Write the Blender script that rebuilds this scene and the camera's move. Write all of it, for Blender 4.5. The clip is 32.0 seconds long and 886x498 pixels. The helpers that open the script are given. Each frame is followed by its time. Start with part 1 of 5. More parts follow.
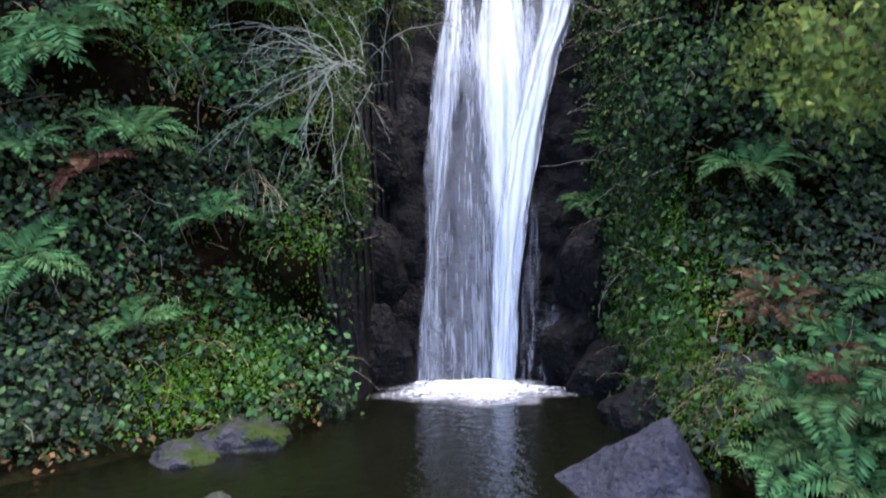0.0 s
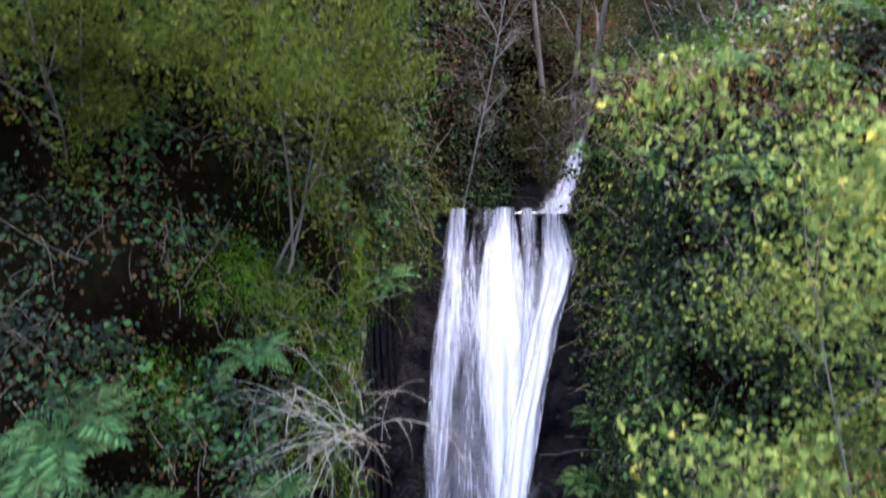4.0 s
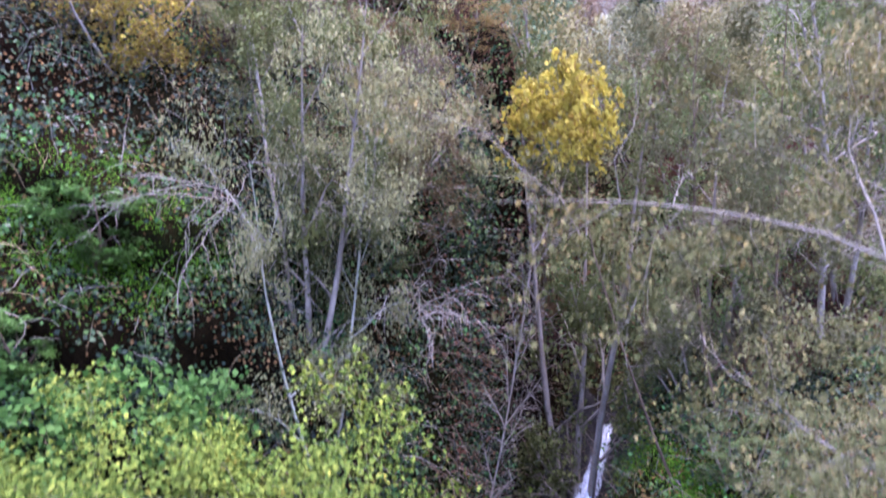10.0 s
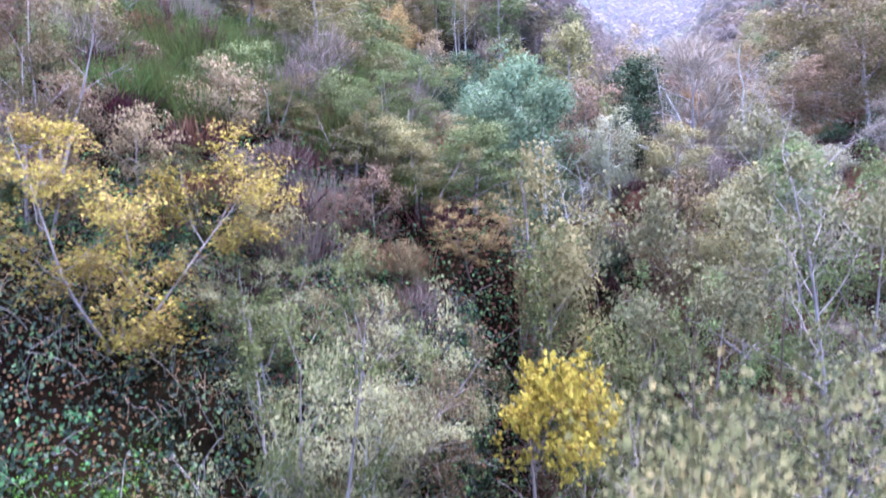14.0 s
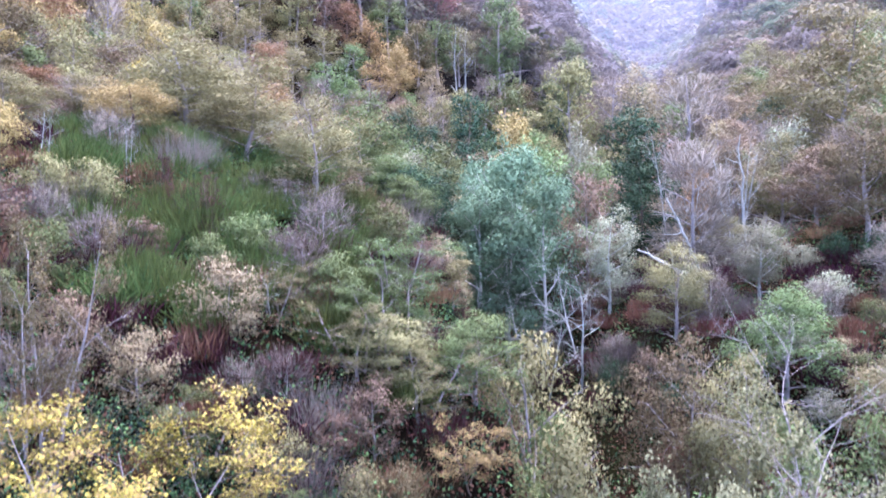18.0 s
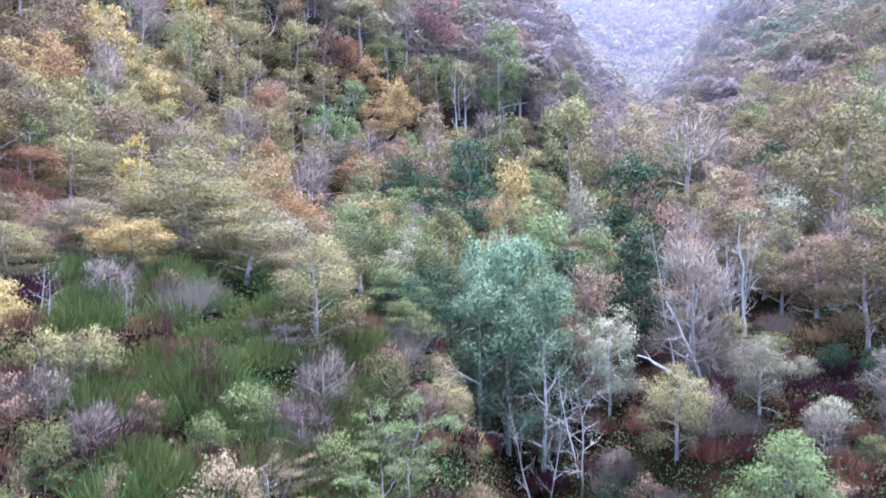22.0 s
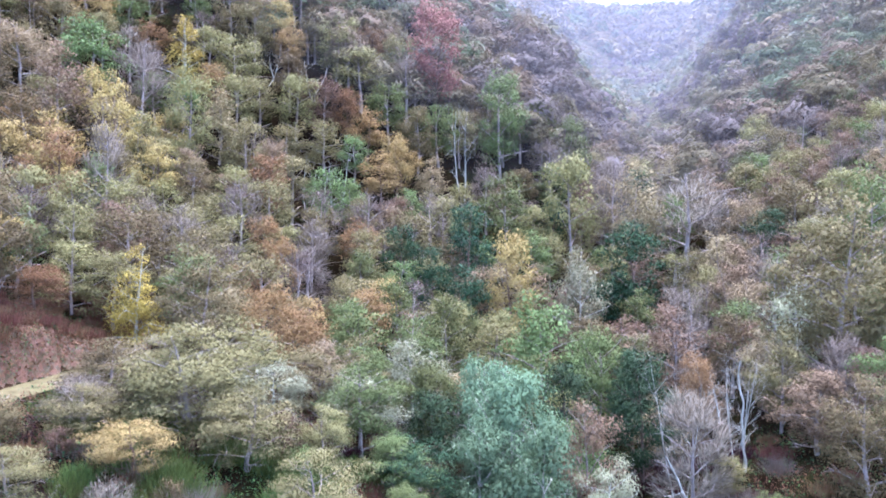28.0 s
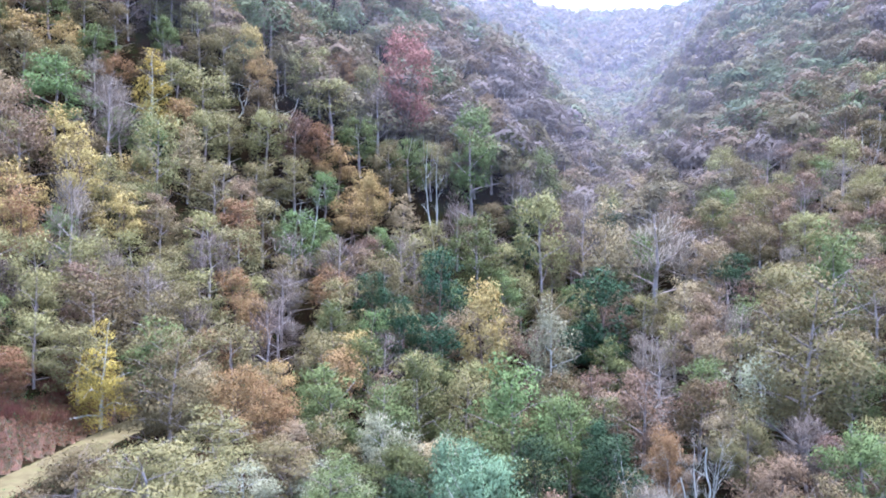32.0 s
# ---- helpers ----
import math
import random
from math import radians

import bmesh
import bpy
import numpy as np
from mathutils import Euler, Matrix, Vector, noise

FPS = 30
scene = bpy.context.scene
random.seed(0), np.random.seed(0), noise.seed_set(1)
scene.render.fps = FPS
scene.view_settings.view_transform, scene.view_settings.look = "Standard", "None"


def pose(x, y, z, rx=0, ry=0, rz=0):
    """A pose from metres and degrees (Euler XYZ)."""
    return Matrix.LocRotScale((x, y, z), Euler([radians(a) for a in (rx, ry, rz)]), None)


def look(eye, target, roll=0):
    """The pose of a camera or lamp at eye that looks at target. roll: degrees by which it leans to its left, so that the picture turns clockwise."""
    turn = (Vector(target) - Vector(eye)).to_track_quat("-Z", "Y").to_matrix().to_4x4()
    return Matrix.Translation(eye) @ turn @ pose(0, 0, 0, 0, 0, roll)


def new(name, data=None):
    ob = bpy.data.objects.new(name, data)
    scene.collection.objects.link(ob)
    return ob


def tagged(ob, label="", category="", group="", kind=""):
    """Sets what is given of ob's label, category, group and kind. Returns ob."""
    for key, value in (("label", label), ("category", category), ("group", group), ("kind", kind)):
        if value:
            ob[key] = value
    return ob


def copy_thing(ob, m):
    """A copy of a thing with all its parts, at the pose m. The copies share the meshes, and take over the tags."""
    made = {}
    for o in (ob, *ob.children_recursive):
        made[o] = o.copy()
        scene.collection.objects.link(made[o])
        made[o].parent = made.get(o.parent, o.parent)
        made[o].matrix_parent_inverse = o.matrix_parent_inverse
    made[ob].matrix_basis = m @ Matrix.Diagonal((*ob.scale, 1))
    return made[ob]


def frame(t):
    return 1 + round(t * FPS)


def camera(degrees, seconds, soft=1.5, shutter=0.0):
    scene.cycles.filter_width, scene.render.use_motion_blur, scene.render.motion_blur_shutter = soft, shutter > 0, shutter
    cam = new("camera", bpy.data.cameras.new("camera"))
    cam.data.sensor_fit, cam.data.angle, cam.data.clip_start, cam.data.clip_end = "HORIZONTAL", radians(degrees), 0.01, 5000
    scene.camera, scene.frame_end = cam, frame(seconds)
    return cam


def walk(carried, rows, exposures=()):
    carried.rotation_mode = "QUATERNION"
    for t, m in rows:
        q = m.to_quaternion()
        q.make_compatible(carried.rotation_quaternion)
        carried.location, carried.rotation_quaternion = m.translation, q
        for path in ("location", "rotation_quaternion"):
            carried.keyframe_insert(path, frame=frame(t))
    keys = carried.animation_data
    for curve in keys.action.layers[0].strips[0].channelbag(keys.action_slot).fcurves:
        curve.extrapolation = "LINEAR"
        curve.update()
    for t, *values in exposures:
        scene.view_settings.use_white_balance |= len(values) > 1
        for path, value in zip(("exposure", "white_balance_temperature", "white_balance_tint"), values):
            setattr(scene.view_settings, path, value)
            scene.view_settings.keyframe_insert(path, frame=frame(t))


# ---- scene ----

# The path: a drone that climbs straight up in front of a waterfall, level, looking along +y.
POOL = 0.0
cam = camera(65.0, 32.0, soft=1.9, shutter=1.0)
rows = [
    (0.0, pose(0.0, 0, 1.90, 90, 0, 0)), (0.5, pose(0.0, 0, 2.18, 90, 0, 0)), (1.0, pose(0.0, 0, 2.60, 90, 0, 0)),
    (1.5, pose(0.0, 0, 3.13, 90, 0, 0)), (2.0, pose(0.0, 0, 3.72, 90, 0, 0)), (2.5, pose(0.0, 0, 4.33, 90, 0, 0)),
    (4.5, pose(0.0, 0, 6.73, 90, 0, 0)), (7.0, pose(0.0, 0, 9.73, 90, 0, 0)), (8.5, pose(-0.10, 0, 11.53, 90, 0, 0)),
    (10.0, pose(-0.12, 0, 13.33, 90, 0, 0)), (13.0, pose(-0.10, 0, 16.93, 90, 0, 0)), (15.5, pose(-0.10, 0, 19.93, 90, 0, 0)),
    (17.5, pose(-0.10, 0, 22.33, 90, 0, 0)), (21.0, pose(-0.10, 0, 26.53, 90, 0, 0)), (25.5, pose(-0.10, 0, 31.93, 90, 0, 0)),
    (28.0, pose(-0.10, 0, 34.93, 90, 0, 0)), (28.5, pose(-0.10, 0, 35.53, 90, 0, -0.45)), (29.0, pose(-0.10, 0, 36.13, 90, 0, -1.03)),
    (29.5, pose(-0.10, 0, 36.73, 90, 0, -1.45)), (30.0, pose(-0.10, 0, 37.33, 90, 0, -1.83)), (30.5, pose(-0.10, 0, 37.93, 90, 0, -2.2)),
    (31.0, pose(-0.10, 0, 38.53, 90, 0, -2.35)), (32.0, pose(-0.10, 0, 39.73, 90, 0, -2.35)),
]
walk(cam, rows, exposures=((0.0, 3.62, 6450, 22), (2.0, 3.58, 6750, 24), (5.0, 3.85, 6400, 36), (6.5, 4.0, 6150, 45), (9.5, 3.82, 5700, 47), (13.0, 3.9, 5400, 44), (19.0, 3.86, 5320, 40), (25.0, 3.75, 5330, 35), (32.0, 3.62, 5320, 30)))

# Light: a bright overcast sky, most of its glow towards the head of the valley.
world = bpy.data.worlds.new("sky")
scene.world = world
world.use_nodes = True
wn = world.node_tree
sky = wn.nodes.new("ShaderNodeTexSky")
sky.sky_type, sky.sun_disc = "NISHITA", False
sky.sun_elevation, sky.sun_rotation = radians(80), radians(67)
sky.air_density, sky.dust_density, sky.ozone_density = 1.0, 2.5, 1.0
wn.links.new(sky.outputs[0], wn.nodes["Background"].inputs[0])
wn.nodes["Background"].inputs[1].default_value = 0.15
sun = new("sun", bpy.data.lights.new("sun", "SUN"))
sun.data.energy, sun.data.angle, sun.data.color = 1.5, radians(50), (1.0, 0.98, 0.95)
sun.matrix_world = look((14, 6, 90), (0, 0, 0))

# ---------------------------------------------------------------- materials


def material(name, rough=0.7):
    m = bpy.data.materials.new(name)
    m.use_nodes = True
    n = m.node_tree
    b = n.nodes["Principled BSDF"]
    b.inputs["Roughness"].default_value = rough
    return m, n, b


def ramp(n, stops, source):
    r = n.nodes.new("ShaderNodeValToRGB")
    while len(r.color_ramp.elements) < len(stops):
        r.color_ramp.elements.new(0.5)
    for e, (p, c) in zip(r.color_ramp.elements, stops):
        e.position, e.color = p, (*c, 1)
    n.links.new(source, r.inputs[0])
    return r.outputs[0]


def noise_node(n, scale, detail=4.0, stretch=None, rough=0.55):
    c = n.nodes.new("ShaderNodeTexCoord")
    t = n.nodes.new("ShaderNodeTexNoise")
    t.inputs["Scale"].default_value, t.inputs["Detail"].default_value = scale, detail
    t.inputs["Roughness"].default_value = rough
    src = c.outputs["Object"]
    if stretch:
        p = n.nodes.new("ShaderNodeMapping")
        p.inputs["Scale"].default_value = stretch
        n.links.new(src, p.inputs[0])
        src = p.outputs[0]
    n.links.new(src, t.inputs[0])
    return t.outputs[0]


def math_node(n, op, a, b):
    k = n.nodes.new("ShaderNodeMath")
    k.operation = op
    for i, v in enumerate((a, b)):
        if isinstance(v, (int, float)):
            k.inputs[i].default_value = v
        else:
            n.links.new(v, k.inputs[i])
    return k.outputs[0]


def mix_rgb(n, fac, a, b, blend="MIX"):
    k = n.nodes.new("ShaderNodeMix")
    k.data_type, k.blend_type = "RGBA", blend
    for i, v in ((0, fac), (6, a), (7, b)):
        if isinstance(v, (int, float)):
            k.inputs[i].default_value = v
        elif isinstance(v, tuple):
            k.inputs[i].default_value = (*v, 1)
        else:
            n.links.new(v, k.inputs[i])
    return k.outputs[2]


def bump(n, b, height, strength, distance):
    k = n.nodes.new("ShaderNodeBump")
    k.inputs["Strength"].default_value, k.inputs["Distance"].default_value = strength, distance
    n.links.new(height, k.inputs["Height"])
    n.links.new(k.outputs[0], b.inputs["Normal"])


def leaf_material(name, stops, rough=0.5, through_light=0.3, hue=0.03, spread=0.5, gloss=0.02, patches=0.9, vary=0.35):
    """Leaves: each one takes a tone of its own, each plant leans a little from its fellows."""
    m, n, b = material(name, rough)
    g = n.nodes.new("ShaderNodeNewGeometry")
    o = n.nodes.new("ShaderNodeObjectInfo")
    patch = noise_node(n, patches, 2.0)
    f = math_node(n, "ADD", math_node(n, "MULTIPLY", g.outputs["Random Per Island"], spread), math_node(n, "MULTIPLY", patch, 0.6))
    f = math_node(n, "SUBTRACT", f, spread / 2 - 0.2)
    col = ramp(n, stops, f)
    h = n.nodes.new("ShaderNodeHueSaturation")
    n.links.new(col, h.inputs["Color"])
    n.links.new(math_node(n, "ADD", math_node(n, "MULTIPLY", o.outputs["Random"], 2 * hue), 0.5 - hue), h.inputs["Hue"])
    n.links.new(math_node(n, "ADD", math_node(n, "MULTIPLY", o.outputs["Random"], vary), 1.0 - vary / 2), h.inputs["Value"])
    n.links.new(h.outputs[0], b.inputs["Base Color"])
    b.inputs["Specular IOR Level"].default_value = gloss
    t = n.nodes.new("ShaderNodeBsdfTranslucent")
    n.links.new(h.outputs[0], t.inputs[0])
    x = n.nodes.new("ShaderNodeMixShader")
    x.inputs[0].default_value = through_light
    n.links.new(b.outputs[0], x.inputs[1])
    n.links.new(t.outputs[0], x.inputs[2])
    n.links.new(x.outputs[0], n.nodes["Material Output"].inputs[0])
    return m


def bark_material(name, dark, light, rough=0.85):
    m, n, b = material(name, rough)
    f = noise_node(n, 5.0, 5.0, (1, 1, 0.35))
    g = noise_node(n, 30.0, 3.0)
    n.links.new(ramp(n, ((0.32, dark), (0.66, light)), math_node(n, "ADD", math_node(n, "MULTIPLY", f, 0.7), math_node(n, "MULTIPLY", g, 0.3))), b.inputs["Base Color"])
    bump(n, b, g, 0.5, 0.01)
    b.inputs["Specular IOR Level"].default_value = 0.08
    return m


LEAF = {
    "green": leaf_material("green_leaf", ((0.15, (0.0275, 0.0425, 0.015)), (0.55, (0.0675, 0.0875, 0.03)), (0.9, (0.115, 0.135, 0.0475))), spread=0.22, vary=0.7),
    "hazel": leaf_material("hazel_leaf", ((0.12, (0.0186, 0.0397, 0.00673)), (0.5, (0.0655, 0.106, 0.0167)), (0.8, (0.124, 0.157, 0.0253)), (0.97, (0.261, 0.212, 0.0336))), spread=0.6, hue=0.005),
    "olive": leaf_material("olive_leaf", ((0.12, (0.0395, 0.0395, 0.0165)), (0.55, (0.101, 0.09, 0.0385)), (0.9, (0.159, 0.137, 0.0595))), spread=0.22, vary=0.7),
    "yellow": leaf_material("yellow_leaf", ((0.1, (0.0978, 0.0805, 0.0201)), (0.5, (0.213, 0.172, 0.0374)), (0.9, (0.299, 0.247, 0.0575))), hue=0.008, spread=0.22, vary=0.7),
    "orange": leaf_material("orange_leaf", ((0.1, (0.0699, 0.0449, 0.0207)), (0.5, (0.144, 0.1, 0.0393)), (0.9, (0.21, 0.161, 0.065))), spread=0.22, vary=0.7),
    "russet": leaf_material("russet_leaf", ((0.1, (0.055, 0.039, 0.023)), (0.5, (0.113, 0.085, 0.0485)), (0.9, (0.166, 0.131, 0.0735))), spread=0.22, vary=0.7),
    "teal": leaf_material("blue_green_leaf", ((0.1, (0.0325, 0.0618, 0.0325)), (0.5, (0.0683, 0.114, 0.0585)), (0.9, (0.117, 0.166, 0.091))), hue=0.006, spread=0.26),
    "pale": leaf_material("pale_leaf", ((0.1, (0.057, 0.066, 0.035)), (0.5, (0.119, 0.123, 0.0705)), (0.9, (0.194, 0.189, 0.128))), spread=0.22, vary=0.7),
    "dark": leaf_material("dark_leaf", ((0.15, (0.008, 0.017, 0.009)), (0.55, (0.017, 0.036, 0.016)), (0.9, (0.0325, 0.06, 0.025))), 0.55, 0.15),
    "red": leaf_material("red_leaf", ((0.1, (0.095, 0.0425, 0.0325)), (0.5, (0.165, 0.0825, 0.06)), (0.9, (0.22, 0.13, 0.095))), hue=0.004),
    "lilac": leaf_material("sere_twig", ((0.1, (0.0525, 0.045, 0.034)), (0.5, (0.09, 0.0775, 0.06)), (0.9, (0.125, 0.11, 0.085))), spread=0.22, vary=0.7),
    "maroon": leaf_material("maroon_leaf", ((0.1, (0.014, 0.0056, 0.0064)), (0.5, (0.03, 0.0112, 0.0128)), (0.9, (0.052, 0.024, 0.024)))),
    "drab": leaf_material("drab_leaf", ((0.1, (0.0578, 0.0659, 0.0272)), (0.45, (0.119, 0.128, 0.0578)), (0.75, (0.177, 0.173, 0.0815)), (0.93, (0.244, 0.18, 0.0747))), spread=0.26, hue=0.005),
    "laurel": leaf_material("laurel_leaf", ((0.15, (0.015, 0.0425, 0.009)), (0.5, (0.0375, 0.0925, 0.0175)), (0.9, (0.0725, 0.14, 0.0325))), 0.5, 0.2, gloss=0.05, hue=0.005),
    "silver": leaf_material("silver_leaf", ((0.1, (0.0416, 0.0475, 0.0208)), (0.5, (0.0861, 0.0891, 0.0416)), (0.9, (0.161, 0.158, 0.0831))), spread=0.26, hue=0.005),
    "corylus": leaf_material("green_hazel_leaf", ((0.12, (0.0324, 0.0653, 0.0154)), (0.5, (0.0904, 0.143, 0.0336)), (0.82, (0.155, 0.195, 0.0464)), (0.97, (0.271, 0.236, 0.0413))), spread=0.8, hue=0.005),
    "ivy": leaf_material("ivy_leaf", ((0.15, (0.00279, 0.00797, 0.00488)), (0.5, (0.00836, 0.0217, 0.00976)), (0.85, (0.0237, 0.0536, 0.0181)), (1.0, (0.0558, 0.109, 0.0313))), 0.5, 0.15, spread=0.8, gloss=0.16),
    "fern": leaf_material("fern_leaf", ((0.15, (0.016, 0.044, 0.016)), (0.5, (0.04, 0.096, 0.032)), (0.9, (0.096, 0.184, 0.056)))),
    "moss": leaf_material("moss_blade", ((0.15, (0.017, 0.0467, 0.0051)), (0.5, (0.0442, 0.123, 0.0102)), (0.9, (0.102, 0.204, 0.017))), 0.8, 0.2),
    "litter": leaf_material("dead_leaf", ((0.1, (0.042, 0.021, 0.012)), (0.45, (0.096, 0.051, 0.024)), (0.8, (0.168, 0.09, 0.042)), (0.97, (0.24, 0.132, 0.036)))),
    "bracken": leaf_material("bracken_leaf", ((0.1, (0.036, 0.0151, 0.00968)), (0.5, (0.08, 0.0389, 0.022)), (0.9, (0.128, 0.0821, 0.0484)))),
    "maple": leaf_material("maple_leaf", ((0.1, (0.12, 0.08, 0.015)), (0.4, (0.2, 0.17, 0.0225)), (0.9, (0.275, 0.25, 0.035))), through_light=0.4, spread=0.7, hue=0.004),
    "low_hazel": leaf_material("pale_hazel_leaf", ((0.12, (0.0285, 0.0574, 0.0143)), (0.5, (0.0809, 0.129, 0.0314)), (0.82, (0.142, 0.172, 0.0342)), (0.97, (0.246, 0.201, 0.0256))), spread=0.7, hue=0.005),
    "oaken": leaf_material("oak_green_leaf", ((0.1, (0.0363, 0.0466, 0.0157)), (0.4, (0.0726, 0.081, 0.0303)), (0.7, (0.114, 0.112, 0.0454)), (0.93, (0.194, 0.143, 0.0484))), spread=0.6, hue=0.005),
    "far_lilac": leaf_material("far_sere_crown", ((0.2, (0.056, 0.05, 0.04)), (0.5, (0.09, 0.08, 0.063)), (0.8, (0.125, 0.11, 0.085))), spread=0.1, patches=0.13),
    "far_russet": leaf_material("far_brown_crown", ((0.2, (0.055, 0.046, 0.026)), (0.5, (0.098, 0.08, 0.046)), (0.8, (0.145, 0.115, 0.06))), spread=0.1, patches=0.13),
    "far_olive": leaf_material("far_olive_crown", ((0.2, (0.045, 0.047, 0.022)), (0.5, (0.086, 0.083, 0.04)), (0.8, (0.13, 0.12, 0.054))), spread=0.1, patches=0.13),
    "far_green": leaf_material("far_green_crown", ((0.2, (0.035, 0.045, 0.022)), (0.5, (0.064, 0.077, 0.037)), (0.8, (0.10, 0.112, 0.052))), spread=0.1, patches=0.13),
    "broom": leaf_material("broom_blade", ((0.1, (0.0209, 0.0331, 0.0093)), (0.5, (0.0465, 0.0663, 0.0168)), (0.9, (0.079, 0.102, 0.026))), 0.6, 0.2),
}
BARK = {
    "grey": bark_material("grey_bark", (0.065, 0.0553, 0.0455), (0.195, 0.176, 0.15)),
    "pale": bark_material("lichened_bark", (0.10, 0.105, 0.08), (0.27, 0.275, 0.225)),
    "brown": bark_material("brown_bark", (0.0325, 0.0228, 0.0163), (0.104, 0.0748, 0.052)),
    "lilac": bark_material("sere_twig_bark", (0.0975, 0.0878, 0.0748), (0.208, 0.189, 0.163)),
    "grass": bark_material("hanging_grass_blade", (0.04, 0.055, 0.008), (0.12, 0.14, 0.022)),
    "straw": bark_material("dry_stem", (0.13, 0.0975, 0.052), (0.299, 0.24, 0.143)),
}


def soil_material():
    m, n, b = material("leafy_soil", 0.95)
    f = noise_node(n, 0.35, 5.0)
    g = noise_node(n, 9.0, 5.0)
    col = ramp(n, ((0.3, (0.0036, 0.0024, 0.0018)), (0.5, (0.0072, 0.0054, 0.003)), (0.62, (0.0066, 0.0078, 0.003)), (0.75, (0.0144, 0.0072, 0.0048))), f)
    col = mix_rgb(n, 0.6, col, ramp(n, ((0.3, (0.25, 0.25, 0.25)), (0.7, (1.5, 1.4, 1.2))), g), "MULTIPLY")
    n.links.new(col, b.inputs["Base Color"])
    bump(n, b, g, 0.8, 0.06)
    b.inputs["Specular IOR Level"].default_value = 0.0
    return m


def rock_material(name, dark, light, moss=None, rough=0.45):
    m, n, b = material(name, rough)
    f = noise_node(n, 2.2, 6.0)
    g = noise_node(n, 14.0, 5.0)
    col = ramp(n, ((0.3, dark), (0.72, light)), math_node(n, "ADD", math_node(n, "MULTIPLY", f, 0.6), math_node(n, "MULTIPLY", g, 0.4)))
    if moss:
        k = noise_node(n, 3.1, 5.0)
        up = n.nodes.new("ShaderNodeNewGeometry")
        s = n.nodes.new("ShaderNodeSeparateXYZ")
        n.links.new(up.outputs["Normal"], s.inputs[0])
        a = math_node(n, "ADD", math_node(n, "MULTIPLY", s.outputs[2], 0.12), k)
        col = mix_rgb(n, ramp(n, ((0.54, (0, 0, 0)), (0.66, (1, 1, 1))), a), col, moss)
    n.links.new(col, b.inputs["Base Color"])
    n.links.new(ramp(n, ((0.35, (0.4,) * 3), (0.7, (0.9,) * 3)), f), b.inputs["Roughness"])
    bump(n, b, math_node(n, "ADD", f, g), 0.9, 0.09)
    b.inputs["Specular IOR Level"].default_value = 0.1
    return m


SOIL = soil_material()
EARTH = rock_material("red_earth", (0.033, 0.0168, 0.0096), (0.09, 0.048, 0.027), (0.03, 0.024, 0.0096))
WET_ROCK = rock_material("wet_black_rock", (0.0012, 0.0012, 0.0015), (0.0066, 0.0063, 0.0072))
GREY_ROCK = rock_material("grey_rock", (0.00792, 0.00792, 0.00936), (0.0432, 0.0432, 0.0468), (0.0162, 0.027, 0.0036))

SLATE = rock_material("slate_rock", (0.006, 0.0065, 0.010), (0.034, 0.036, 0.048), rough=0.4)

# ---------------------------------------------------------------- the lie of the land


def table(*pairs):
    xs, ys = zip(*pairs)
    return lambda v: np.interp(v, xs, ys)


# Course of the stream, its bed, and the ground beside it, by distance up the valley.
stream_x = table((5, 0.2), (9, 0.8), (11.8, 0.9), (12.3, 1.3), (13, 1.65), (14.2, 2.15), (15, 2.7), (15.5, 3.0), (16.3, 3.6), (17, 4.1), (25, 4.2), (33, 3.5), (60, 6), (100, 24), (200, 60), (400, 112), (800, 235), (1600, 420))
stream_z = table((8.6, -0.6), (10.2, -0.4), (10.5, 0.6), (11.2, 3.6), (11.85, 6.7), (12.0, 6.65), (14.4, 6.7), (16.8, 9.3), (18, 10.6), (25, 13), (40, 18), (60, 19.5), (72, 23.5), (100, 35.5), (200, 60), (400, 112), (600, 185), (900, 335), (1100, 390), (1600, 430))
left_z = table((5.5, -0.5), (7.2, -0.25), (8.3, 0.7), (8.9, 3), (9.7, 7.3), (11.3, 12.8), (14, 16.2), (21, 21.6), (27, 24.2), (33, 25), (45, 22.5), (65, 25), (85, 30.5), (110, 49.5), (200, 95), (300, 128), (380, 150), (470, 165), (800, 320), (1600, 400))
right_z = table((5.0, -0.5), (6.0, 0.9), (7.6, 2.0), (8.3, 6.6), (9.2, 8.3), (11.9, 9.0), (14.5, 10.5), (17, 13.6), (20, 16.6), (32, 21), (43, 20.8), (65, 22.5), (110, 41.5), (200, 88), (300, 150), (400, 172), (800, 330), (1600, 470))
half_width = table((8, 2.3), (10.5, 2.15), (11.8, 1.75), (12.5, 2.0), (14, 2.4), (16.8, 2.6), (20, 6), (33, 6), (65, 10), (110, 16), (200, 40), (400, 90), (800, 150), (1600, 300))
bed_share = table((10, 0.75), (14, 0.55), (17, 0.5), (20, 0.0))
left_slope = table((9, 0.35), (21, 0.4), (33, 0.31), (65, 0.42), (110, 0.5), (200, 0.6), (800, 0.7))
right_slope = table((9, 0.3), (20, 0.35), (32, 0.3), (65, 0.42), (110, 0.55), (200, 0.65), (800, 0.7))
bank_shift = table((-30, 4.0), (-9, 2.4), (-4, 1.2), (-1.6, 0.2), (-0.6, 0.0), (2.2, 0.0), (3.0, 0.2), (6, 0.9), (30, 3.0))


track_x = table((20, -21.4), (31, -20.2), (40, -19.1), (46, -18.5), (53, -16.5), (60, -12))


